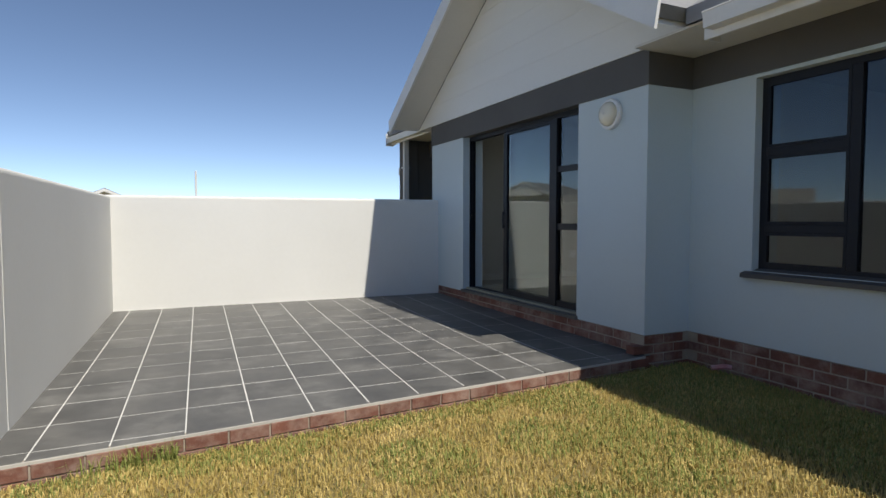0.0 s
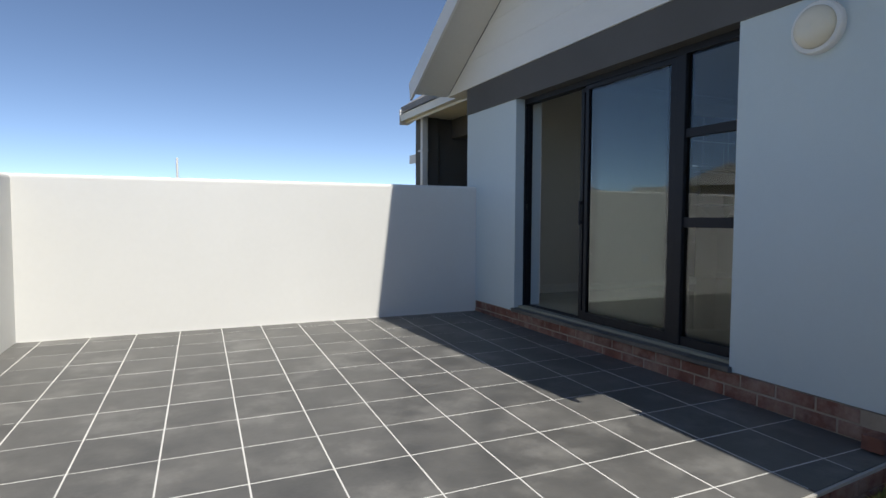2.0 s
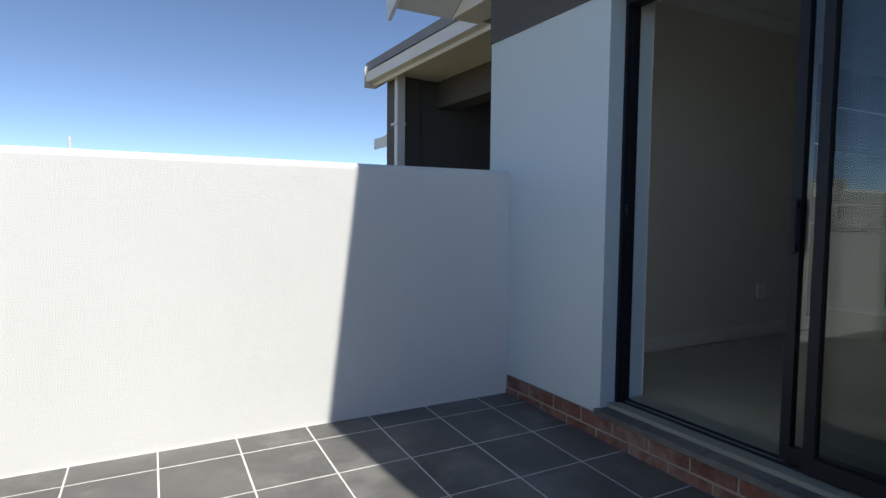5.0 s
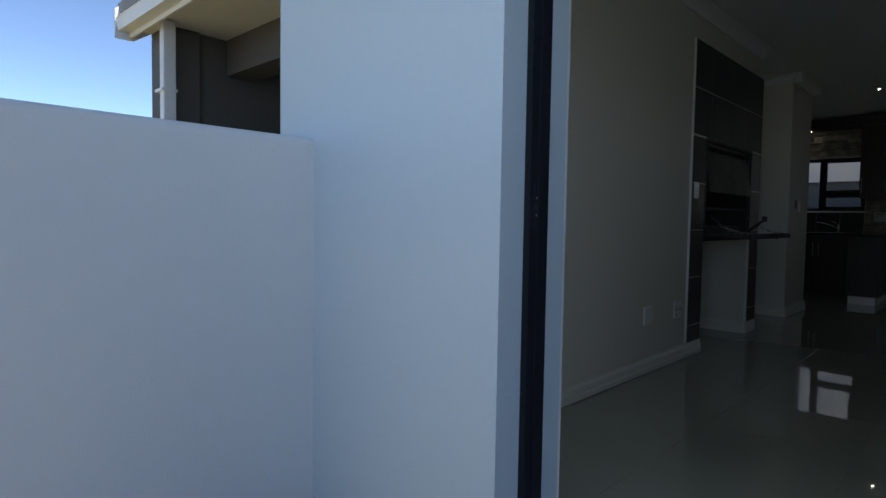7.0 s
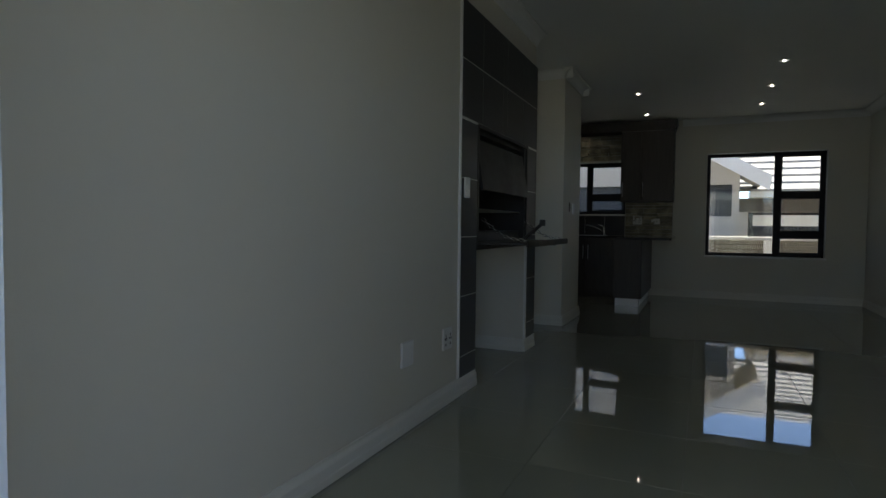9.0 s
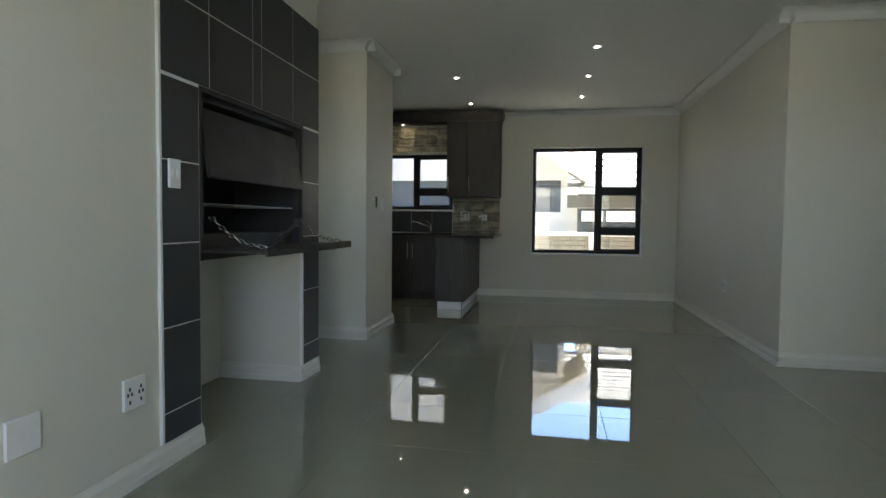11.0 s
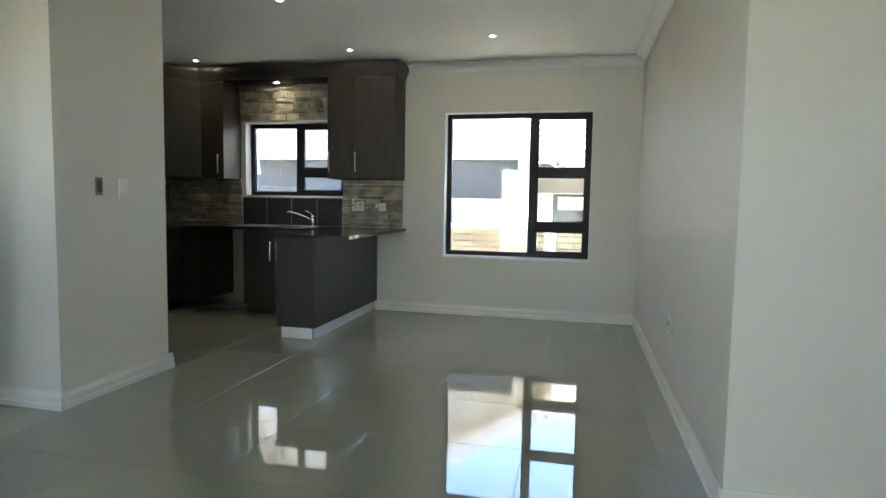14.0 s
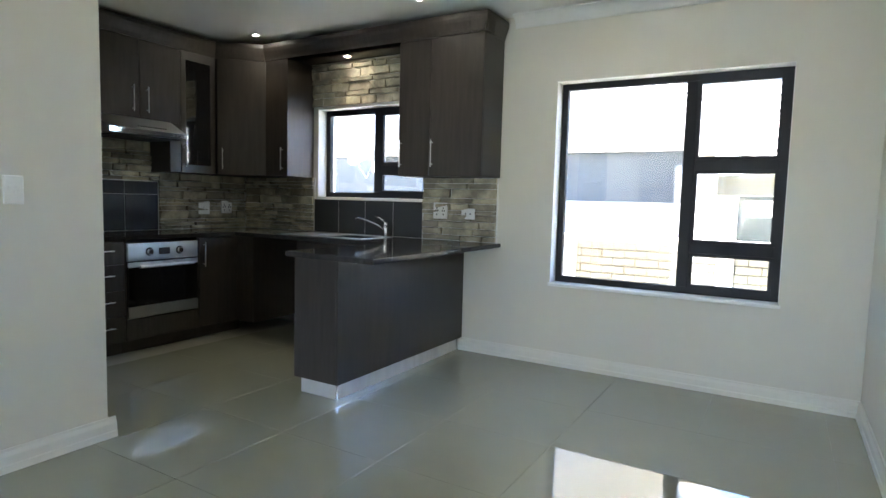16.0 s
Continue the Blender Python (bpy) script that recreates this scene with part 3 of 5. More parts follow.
door = thing("sliding_door", "black aluminium sliding door standing open beside a sidelight", "door")
dx0, dx1 = 4.142, 4.228
y0, y1, z0, z1 = DOOR[0], DOOR[1], 0.152, 2.28
part("frame", merge(boxes((dx0, dx1, y0, y1, z1 - 0.05, z1)), boxes((dx0, dx1, y0, y0 + 0.04, z0, z1 - 0.05)), boxes((dx0, dx1, y1 - 0.02, y1, z0, z1 - 0.05)), boxes((dx0 + 0.03, dx0 + 0.045, y1 - 0.028, y1 - 0.02, z0, z1 - 0.05))), "black", door)
part("track", merge(boxes((dx0 - 0.01, dx1 + 0.01, y0, y1, z0, z0 + 0.022)), boxes((dx0 + 0.02, dx0 + 0.028, y0, y1, z0 + 0.022, z0 + 0.036)), boxes((dx0 + 0.07, dx0 + 0.078, y0, y1, z0 + 0.022, z0 + 0.036))), "black", door)
part("mullion", boxes((dx0 - 0.004, dx1 + 0.004, 6.31, 6.40, z0 + 0.022, z1 - 0.05), bevel=0.004), "black", door)
side = part("sidelight", merge(boxes((dx0 + 0.01, dx0 + 0.06, y0 + 0.04, 6.31, 1.02, 1.09)), boxes((dx0 + 0.01, dx0 + 0.06, y0 + 0.04, 6.31, 1.65, 1.71)), boxes((dx0 + 0.01, dx0 + 0.06, y0 + 0.04, 6.31, z0 + 0.022, z0 + 0.09))), "black", door)
for a, b in ((z0 + 0.09, 1.02), (1.09, 1.65), (1.71, z1 - 0.05)):
    p = part("pane", boxes((dx0 + 0.03, dx0 + 0.036, y0 + 0.04, 6.31, a, b)), "tint", side)
    p.visible_shadow = False


def leaf(x, ya, yb, handle_at):
    lf = part("leaf", merge(boxes((x, x + 0.04, ya, ya + 0.045, z0 + 0.036, z1 - 0.055)), boxes((x, x + 0.04, yb - 0.04, yb, z0 + 0.036, z1 - 0.055)), boxes((x, x + 0.04, ya + 0.045, yb - 0.04, z0 + 0.036, z0 + 0.10)), boxes((x, x + 0.04, ya + 0.045, yb - 0.04, z1 - 0.09, z1 - 0.055))), "black", door)
    g = part("pane", boxes((x + 0.017, x + 0.023, ya + 0.045, yb - 0.04, z0 + 0.10, z1 - 0.09)), "tint", lf)
    g.visible_shadow = False
    if handle_at:
        part("handle", merge(boxes((x - 0.028, x - 0.016, handle_at - 0.012, handle_at + 0.012, 1.02, 1.24), bevel=0.004), boxes((x - 0.02, x, handle_at - 0.01, handle_at + 0.01, 1.03, 1.06)), boxes((x - 0.02, x, handle_at - 0.01, handle_at + 0.01, 1.20, 1.23))), "black", lf)
    return lf


strike = part("strike_plate", merge(boxes((dx0 + 0.016, dx0 + 0.038, y1 - 0.0225, y1 - 0.0198, 1.125, 1.25), bevel=0.0008)), "black", door, "black strike plate with two screws")
for z in (1.165, 1.212):
    part("screw", lathe([(0.0, 0.0), (0.0045, 0.0), (0.004, 0.002), (0.0, 0.003)], 10, Matrix.Translation((dx0 + 0.026, y1 - 0.0225, z)) @ pose(0, 0, 0, 90, 0, 0)), "chrome", strike)
part("slot", boxes((dx0 + 0.022, dx0 + 0.030, y1 - 0.0228, y1 - 0.0224, 1.18, 1.198)), "chrome", strike)
leaf(dx0 + 0.045, 6.46, 7.515, 7.49)
leaf(dx0 + 0.002, 6.40, 7.40, 0)

lamp_m = Matrix.Translation((HX, 5.32, 2.10)) @ pose(0, 0, 0, 0, -90, 0)
bulk = thing("bulkhead_lamp", "round white bulkhead lamp on the house wall", "lamp")
part("base", lathe([(0.0, 0), (0.135, 0), (0.14, 0.006), (0.14, 0.035), (0.132, 0.045), (0.0, 0.045)], 36, lamp_m), "plastic", bulk, smooth=False)
part("diffuser", lathe([(0.0, 0.04), (0.112, 0.045), (0.108, 0.062), (0.092, 0.082), (0.06, 0.096), (0.02, 0.101), (0.0, 0.101)], 36, lamp_m), material("opal lamp glass", (0.80, 0.75, 0.62), 0.25, color2=(0.72, 0.66, 0.52), scale=5), bulk, "creamy opal diffuser", smooth=True)
# ---------------------------------------------------------------- living room: braai
braai = thing("braai", "black steel built-in braai with its flap let down", "braai")
for nm, b in (("back_plate", (7.39, 8.45, 9.50, 9.56, 1.02, 1.79)), ("side_plate", (7.39, 7.42, YL, 9.50, 1.02, 1.79)), ("side_plate", (8.42, 8.45, YL, 9.50, 1.02, 1.79)), ("fire_floor", (7.42, 8.42, YL, 9.50, 1.02, 1.06)), ("top_plate", (7.42, 8.42, YL + 0.02, 9.50, 1.75, 1.79))):
    part(nm, boxes(b), "soot", braai)
part("hood", prism([(YL + 0.015, 1.715), (YL - 0.035, 1.40), (YL - 0.02, 1.395), (YL + 0.03, 1.715)], "x", 7.42, 8.42), "soot", braai, "raised steel door of the braai")
part("trim", merge(boxes((7.37, 7.395, YL - 0.016, YL + 0.01, 1.02, 1.80)), boxes((8.445, 8.47, YL - 0.016, YL + 0.01, 1.02, 1.80)), boxes((7.395, 8.445, YL - 0.016, YL + 0.01, 1.775, 1.80))), "soot", braai)
part("flap", boxes((7.37, 8.44, 8.74, YL - 0.018, 1.055, 1.072), bevel=0.003), "soot", braai, "black steel flap let down as a shelf")
part("lip", boxes((7.37, 8.44, 8.725, 8.742, 1.045, 1.085), bevel=0.003), "soot", braai)
part("grill", merge(*[tube([(7.44, 9.1 + 0.035 * i, 1.28), (8.4, 9.1 + 0.035 * i, 1.28)], 0.004, 6) for i in range(11)]), "steel", braai)
for x in (7.45, 8.39):
    part("grill_rest", tube([(x, 9.1, 1.275), (x, 9.48, 1.275)], 0.005, 6), "soot", braai)
part("ash_pan", boxes((7.45, 8.39, 9.1, 9.46, 1.062, 1.14), bevel=0.004), "soot", braai)
part("latch", merge(tube([(7.63, 8.86, 1.07), (7.63, 8.76, 1.15), (7.63, 8.72, 1.185)], 0.011, 8), boxes((7.62, 7.64, 8.695, 8.73, 1.175, 1.215), bevel=0.003)), "soot", braai, "black steel latch arm")


def chain(p, q, n):
    """Links from p to q, each turned by a right angle to the next."""
    p, q = Vector(p), Vector(q)
    d = (q - p) / n
    out = []
    for i in range(n):
        c = p + d * (i + 0.5)
        sag = 0.04 * math.sin(math.pi * (i + 0.5) / n)
        c.z -= sag
        a = d.normalized()
        s = a.cross(Vector((1, 0, 0))).normalized()
        w = Vector((1, 0, 0)) if i % 2 else s
        h = d.length * 0.68
        ring = [c + a * (h * math.cos(t)) + w * (0.009 * math.sin(t)) for t in [2 * math.pi * k / 8 for k in range(9)]]
        out.append(tube(ring, 0.0026, 5))
    return merge(*out)


part("chain", chain((7.44, 9.05, 1.22), (7.42, 8.75, 1.085), 12), "chrome", braai, "steel chain")
part("chain", chain((8.38, 9.05, 1.22), (8.36, 8.75, 1.085), 12), "chrome", braai, "steel chain")
part("bolt", merge(boxes((8.32, 8.34, 8.79, 8.81, 1.03, 1.056), bevel=0.003)), "chrome", braai)

TILE_TOP = 2.475
surround = thing("braai_surround", "charcoal tiles with pale joints round the braai", "tiles")
part("bed", merge(boxes((7.115, 7.37, YL - 0.0125, YL - 0.0005, 0.28, TILE_TOP)), boxes((8.47, 8.725, YL - 0.0125, YL - 0.0005, 0.28, TILE_TOP)), boxes((7.37, 8.47, YL - 0.0125, YL - 0.0005, 1.80, TILE_TOP))), "grout", surround, "pale grout")


def tile_on_y(x0, x1, z0, z1, y=YL - 0.006):
    part("tile", boxes((x0 + 0.0025, x1 - 0.0025, y - 0.008, y + 0.002, z0 + 0.0025, z1 - 0.0025), bevel=0.0015), "black_tile", surround)


rows_z = [0.28, 0.404, 0.759, 1.106, 1.45, 1.79]
for a, b in zip(rows_z, rows_z[1:]):
    tile_on_y(7.115, 7.37, a, b)
    tile_on_y(8.47, 8.725, a, b)
for a, b in ((1.80, 2.135), (2.135, TILE_TOP)):
    for p, q in ((7.115, 7.455), (7.455, 7.85), (7.85, 7.945), (7.945, 8.33), (8.33, 8.725)):
        tile_on_y(p, q, a, b)
part("edge_trim", boxes((7.103, 7.115, YL - 0.014, YL - 0.0005, 0.28, TILE_TOP)), "grout", surround)
part("edge_trim", boxes((8.45, 8.47, YL - 0.017, YL - 0.0005, 0.28, 1.02)), "white", surround)


# ---------------------------------------------------------------- sockets and switches
def plate(name, label, m, w=0.12, h=0.12, holes=(), rocker=0, material_name="plastic"):
    """A wall plate that lies in its own x-z plane and faces -y, then set by m."""
    t = thing(name, label, "socket" if "socket" in name else "switch")
    bm = boxes((-w / 2, w / 2, -0.012, 0, -h / 2, h / 2), bevel=0.004)
    bm.transform(m)
    part("plate", bm, material_name, t)
    for hx, hz in holes:
        b = boxes((hx - 0.004, hx + 0.004, -0.0135, -0.011, hz - 0.007, hz + 0.007))
        b.transform(m)
        part("pin_hole", b, "black", t)
    for k in range(rocker):
        ox = (k - (rocker - 1) / 2) * 0.026
        b = boxes((ox - 0.010, ox + 0.010, -0.017, -0.011, -0.018, 0.018), bevel=0.002)
        b.transform(m)
        part("rocker", b, material_name, t)
    return t


PINS = [(-0.03, 0.02), (0.03, 0.02), (-0.04, 0.0), (-0.02, 0.0), (0.02, 0.0), (0.04, 0.0), (-0.03, -0.03), (0.03, -0.03)]
north = lambda x, y, z: pose(x, y, z)  # noqa: E731
east = lambda x, y, z: pose(x, y, z, 0, 0, -90)  # noqa: E731
south = lambda x, y, z: pose(x, y, z, 0, 0, 180)  # noqa: E731
plate("wall_socket", "white double socket low on the living room wall", north(6.95, YL, 0.545), 0.12, 0.12, PINS)
plate("wall_socket", "blank white outlet plate low on the living room wall", north(6.475, YL, 0.552), 0.12, 0.12)
plate("wall_switch", "white switch plate on the charcoal tiles", north(7.185, YL - 0.014, 1.395), 0.075, 0.12, (), 2)
box = thing("switch_box", "open steel conduit box set in the cream wall", "switch")
part("box", merge(boxes((10.06, 10.11, YL - 0.006, YL + 0.0, 1.33, 1.43), bevel=0.002)), material("galvanised box", (0.30, 0.26, 0.20), 0.5, 0.6, color2=(0.12, 0.10, 0.08), scale=30), box)
part("slot", boxes((10.07, 10.10, YL - 0.008, YL - 0.004, 1.345, 1.415)), "soot", box)
plate("wall_switch", "white light switch on the cream wall", north(10.262, YL, 1.368), 0.075, 0.12, (), 2)
plate("wall_socket", "white double socket low on the dining wall", south(10.93, YD, 0.625), 0.12, 0.12, PINS)
plate("wall_socket", "white double socket on the ledge stone", east(FAR - 0.03, 8.69, 1.29), 0.13, 0.13, PINS)
plate("wall_socket", "small white socket plate on the ledge stone", east(FAR - 0.03, 8.437, 1.272), 0.12, 0.085, PINS[3:5])
plate("wall_socket", "white socket on the stone splashback", north(12.865, KY - 0.03, 1.255), 0.12, 0.12, PINS)
plate("wall_switch", "white isolator switch on the stone splashback", north(12.613, KY - 0.03, 1.247), 0.12, 0.12, (), 1)


# ---------------------------------------------------------------- downlights
def downlight(x, y, z, power=0.15):
    d = thing("downlight", "small round recessed ceiling downlight, switched on", "lamp", "ceiling downlights")
    m = Matrix.Translation((x, y, z))
    part("ring", lathe([(0.024, 0.0), (0.040, -0.001), (0.041, -0.003), (0.035, -0.007), (0.025, -0.005), (0.024, 0.0)], 24, m), "plastic", d)
    part("bulb", lathe([(0.0, -0.003), (0.009, -0.003), (0.009, -0.001), (0.0, -0.001)], 20, m), "lamp", d, "glowing bulb")
    data = bpy.data.lights.new("spot", "SPOT")
    data.energy, data.spot_size, data.spot_blend, data.shadow_soft_size, data.color = power, radians(80), 0.6, 0.025, (1.0, 0.87, 0.68)
    s = new("downlight_beam", data)
    s.parent = d
    s.location = (x, y, z - 0.012)


for p in ((10.24, 7.145), (11.26, 7.153), (12.262, 7.167), (11.14, 8.52), (12.486, 8.54), (12.61, 10.27)):
    downlight(*p, CEIL)
downlight(12.96, 9.56, 2.56, 0.32)
# ---------------------------------------------------------------- kitchen
CT = FL + 0.875  # worktop


def bar_handle(cab, p, q, out):
    """A steel bar handle from p to q on two posts; out: the way it stands off."""
    p, q, out = Vector(p), Vector(q), Vector(out)
    d = (q - p).normalized()
    bm = tube([p + out * 0.028, q + out * 0.028], 0.0042, 8)
    for e in (p + d * 0.02, q - d * 0.02):
        bm = merge(bm, tube([e, e + out * 0.028], 0.004, 6))
    return part("handle", bm, "steel", cab, "brushed steel bar handle")


def door_y(cab, x0, x1, z0, z1, y, handle=None, name="door", mat="wood"):
    """A door that faces -y at y."""
    d = part(name, boxes((x0 + 0.0015, x1 - 0.0015, y - 0.018, y, z0 + 0.0015, z1 - 0.0015), bevel=0.002), mat, cab)
    if handle:
        hx, a, b, upright = handle
        if upright:
            bar_handle(d, (hx, y - 0.018, a), (hx, y - 0.018, b), (0, -1, 0))
        else:
            bar_handle(d, (a, y - 0.018, hx), (b, y - 0.018, hx), (0, -1, 0))
    return d


def door_x(cab, y0, y1, z0, z1, x, handle=None, name="door", mat="wood"):
    """A door that faces -x at x."""
    d = part(name, boxes((x - 0.018, x, y0 + 0.0015, y1 - 0.0015, z0 + 0.0015, z1 - 0.0015), bevel=0.002), mat, cab)
    if handle:
        hy, a, b = handle
        bar_handle(d, (x - 0.018, hy, a), (x - 0.018, hy, b), (-1, 0, 0))
    return d


M["kick_steel"] = material("satin steel", (0.84, 0.84, 0.84), 0.5, 0.55, color2=(0.72, 0.72, 0.72), scale=3, fine=120, stretch=(8, 1, 1))
K0 = FL + 0.10  # top of the kick boards
ZB = CT - 0.03

pen = thing("peninsula", "dark wood peninsula with a steel kick board", "cabinet")
part("body", boxes((11.64, FAR - 0.002, 8.50, 8.82, K0, ZB - 0.001)), "wood", pen)
part("back_panel", boxes((11.62, FAR - 0.002, 8.482, 8.50, K0, ZB), bevel=0.002), "wood", pen)
part("end_panel", boxes((11.622, 11.64, 8.50, 8.825, K0, ZB - 0.001), bevel=0.002), "wood", pen)
part("kick_board", merge(boxes((11.66, FAR - 0.02, 8.515, 8.527, FL, K0)), boxes((11.66, 11.672, 8.527, 8.80, FL, K0))), "kick_steel", pen, "brushed steel kick board")
part("corner_strip", boxes((11.654, 11.662, 8.509, 8.517, FL, K0)), "chrome", pen)

sinkunit = thing("sink_cabinet", "dark wood sink cabinet with two doors", "cabinet")
part("body", boxes((12.52, FAR - 0.002, 8.83, 9.68, K0, ZB - 0.001)), "wood", sinkunit)
door_x(sinkunit, 8.84, 9.335, K0, ZB - 0.01, 12.52, (9.30, 0.72, 0.92))
door_x(sinkunit, 9.335, 9.68, K0, ZB - 0.01, 12.52, (9.37, 0.72, 0.92))
part("kick_board", boxes((12.57, 12.585, 8.83, 9.68, FL, K0)), "wood", sinkunit)
filler = thing("corner_cabinet", "dark wood corner base cabinet", "cabinet")
part("body", boxes((12.52, FAR - 0.002, 10.20, 10.998, K0, ZB - 0.001)), "wood", filler)
door_y(filler, 12.14, 12.52, K0, ZB - 0.01, 10.42, (12.18, 0.78, 0.98, True))
part("carcass", boxes((12.13, 12.52, 10.42, 10.998, K0, ZB - 0.001)), "wood", filler)
part("kick_board", boxes((12.13, 12.60, 10.47, 10.485, FL, K0)), "wood", filler)

drawers = thing("drawer_unit", "dark wood unit of four drawers", "drawers")
part("body", boxes((10.70, 11.52, 10.42, 10.998, K0, ZB - 0.001)), "wood", drawers)
dz = [K0, 0.47, 0.66, 0.85, ZB - 0.01]
for a, b in zip(dz, dz[1:]):
    door_y(drawers, 10.72, 11.52, a, b, 10.42, ((a + b) / 2 + 0.02, 11.25, 11.43, False), "drawer")
part("kick_board", boxes((10.70, 11.52, 10.47, 10.485, FL, K0)), "wood", drawers)

ovenu = thing("oven_cabinet", "dark wood housing under the oven", "cabinet")
part("side", boxes((11.523, 11.531, 10.40, 10.998, K0, ZB - 0.001)), "wood", ovenu)
part("side", boxes((12.115, 12.128, 10.40, 10.998, K0, ZB - 0.001)), "wood", ovenu)
part("panel", boxes((11.531, 12.115, 10.402, 10.42, K0, 0.436), bevel=0.002), "wood", ovenu)
part("kick_board", boxes((11.523, 12.128, 10.47, 10.485, FL, K0)), "wood", ovenu)
oven = thing("oven", "built-in oven with a steel panel and black glass door", "oven")
part("body", boxes((11.535, 12.112, 10.42, 10.95, 0.44, 0.99)), "soot", oven)
part("control_panel", boxes((11.533, 12.113, 10.385, 10.42, 0.868, 0.998), bevel=0.003), "steel", oven, "brushed steel control panel")
od = part("door", boxes((11.533, 12.113, 10.39, 10.42, 0.445, 0.863), bevel=0.004), material("black oven glass", (0.01, 0.01, 0.01), 0.06, rough_var=0.02), oven, "black glass oven door")
part("bottom_strip", boxes((11.534, 12.112, 10.386, 10.392, 0.445, 0.53)), "steel", od)
part("top_strip", boxes((11.534, 12.112, 10.386, 10.392, 0.822, 0.86)), "steel", od)
part("handle", merge(tube([(11.60, 10.345, 0.828), (12.05, 10.345, 0.828)], 0.011, 10), tube([(11.63, 10.345, 0.828), (11.63, 10.39, 0.828)], 0.008, 8), tube([(12.02, 10.345, 0.828), (12.02, 10.39, 0.828)], 0.008, 8)), "steel", od)
part("display", boxes((11.775, 11.865, 10.382, 10.386, 0.908, 0.958)), "soot", oven)
for x in (11.70, 11.95):
    part("knob", lathe([(0.0, 0), (0.026, 0), (0.024, 0.012), (0.018, 0.022), (0.0, 0.022)], 20, Matrix.Translation((x, 10.385, 0.933)) @ pose(0, 0, 0, 90, 0, 0)), "chrome", oven)
    part("knob_ring", lathe([(0.0, 0), (0.032, 0), (0.031, 0.003), (0.0, 0.003)], 20, Matrix.Translation((x, 10.385, 0.933)) @ pose(0, 0, 0, 90, 0, 0)), "soot", oven)

top = thing("worktop", "polished black granite worktop round the kitchen", "worktop")
# one slab: a U round the kitchen floor
slab = prism([(11.49, 8.135), (FAR - 0.001, 8.165), (FAR - 0.001, KY - 0.001), (10.69, KY - 0.001), (10.69, 10.385), (12.485, 10.385), (12.485, 8.80), (11.52, 8.80)], "z", ZB, CT)
bmesh.ops.bevel(slab, geom=[e for e in slab.edges], offset=0.004, segments=2, affect="EDGES")
part("slab", slab, "granite", top)
sink = thing("sink", "stainless steel sink with a drainer let into the granite", "sink")
rim = merge(boxes((12.60, 13.02, 9.10, 9.14, CT, CT + 0.004)), boxes((12.60, 13.02, 9.52, 9.95, CT, CT + 0.004)), boxes((12.60, 12.64, 9.14, 9.52, CT, CT + 0.004)), boxes((12.98, 13.02, 9.14, 9.52, CT, CT + 0.004)))
part("rim", rim, "steel", sink)
part("bowl", boxes((12.64, 12.98, 9.14, 9.52, CT + 0.0005, CT + 0.0015)), "chrome", sink)
for i in range(7):
    part("drainer_ridge", boxes((12.66, 12.96, 9.58 + 0.05 * i, 9.592 + 0.05 * i, CT + 0.004, CT + 0.007)), "steel", sink)
tap = thing("mixer_tap", "chrome sink mixer tap with a long spout", "tap")
part("body", lathe([(0.0, 0), (0.026, 0), (0.026, 0.008), (0.019, 0.014), (0.019, 0.09), (0.022, 0.10), (0.018, 0.115), (0.0, 0.118)], 20, Matrix.Translation((13.0, 9.16, CT + 0.004))), "chrome", tap, smooth=True)
part("spout", tube([(13.0, 9.17, CT + 0.06), (12.98, 9.23, CT + 0.10), (12.95, 9.32, CT + 0.135), (12.93, 9.40, CT + 0.155), (12.925, 9.42, CT + 0.145)], 0.0085, 10), "chrome", tap, smooth=True)
part("lever", tube([(13.0, 9.16, CT + 0.115), (12.99, 9.21, CT + 0.155), (12.985, 9.25, CT + 0.165)], 0.007, 8), "chrome", tap, smooth=True)

# wall cabinets
UB, UT = 1.55, 2.56
ur = thing("wall_cabinet", "dark wood wall cabinet beside the sink window", "cabinet", "kitchen wall cabinets")
part("body", boxes((12.82, FAR - 0.002, 8.19, 8.91, UB, UT)), "wood", ur)
door_x(ur, 8.19, 8.63, UB, UT, 12.82, (8.60, 1.62, 1.82))
door_x(ur, 8.63, 8.91, UB, UT, 12.82, (8.88, 1.62, 1.82))
ul = thing("wall_cabinet", "narrow dark wood wall cabinet beside the sink window", "cabinet", "kitchen wall cabinets")
part("body", boxes((12.82, FAR - 0.002, 10.10, 10.36, UB, UT)), "wood", ul)
part("side_panel", boxes((12.80, FAR - 0.002, 10.088, 10.10, UB, UT)), "wood", ul)
door_x(ul, 10.10, 10.36, UB, UT, 12.82, (10.145, 1.60, 1.80))
uc = thing("wall_cabinet", "dark wood corner wall cabinet set across the angle", "cabinet", "kitchen wall cabinets")
part("body", prism([(12.83, 10.36), (FAR - 0.002, 10.36), (FAR - 0.002, KY - 0.002), (12.545, KY - 0.002), (12.545, 10.69)], "z", UB, UT), "wood", uc)
dd = part("door", boxes((0.004, 0.43, -0.018, 0.0, UB + 0.002, UT - 0.002), bevel=0.002), "wood", uc)
dd.location, dd.rotation_euler = (12.545, 10.685, 0), (0, 0, math.atan2(-0.325, 0.285))
bar_handle(dd, (0.05, -0.018, 1.60), (0.05, -0.018, 1.78), (0, -1, 0))
ug = thing("wall_cabinet", "dark wood display cabinet with a glass door", "cabinet", "kitchen wall cabinets")
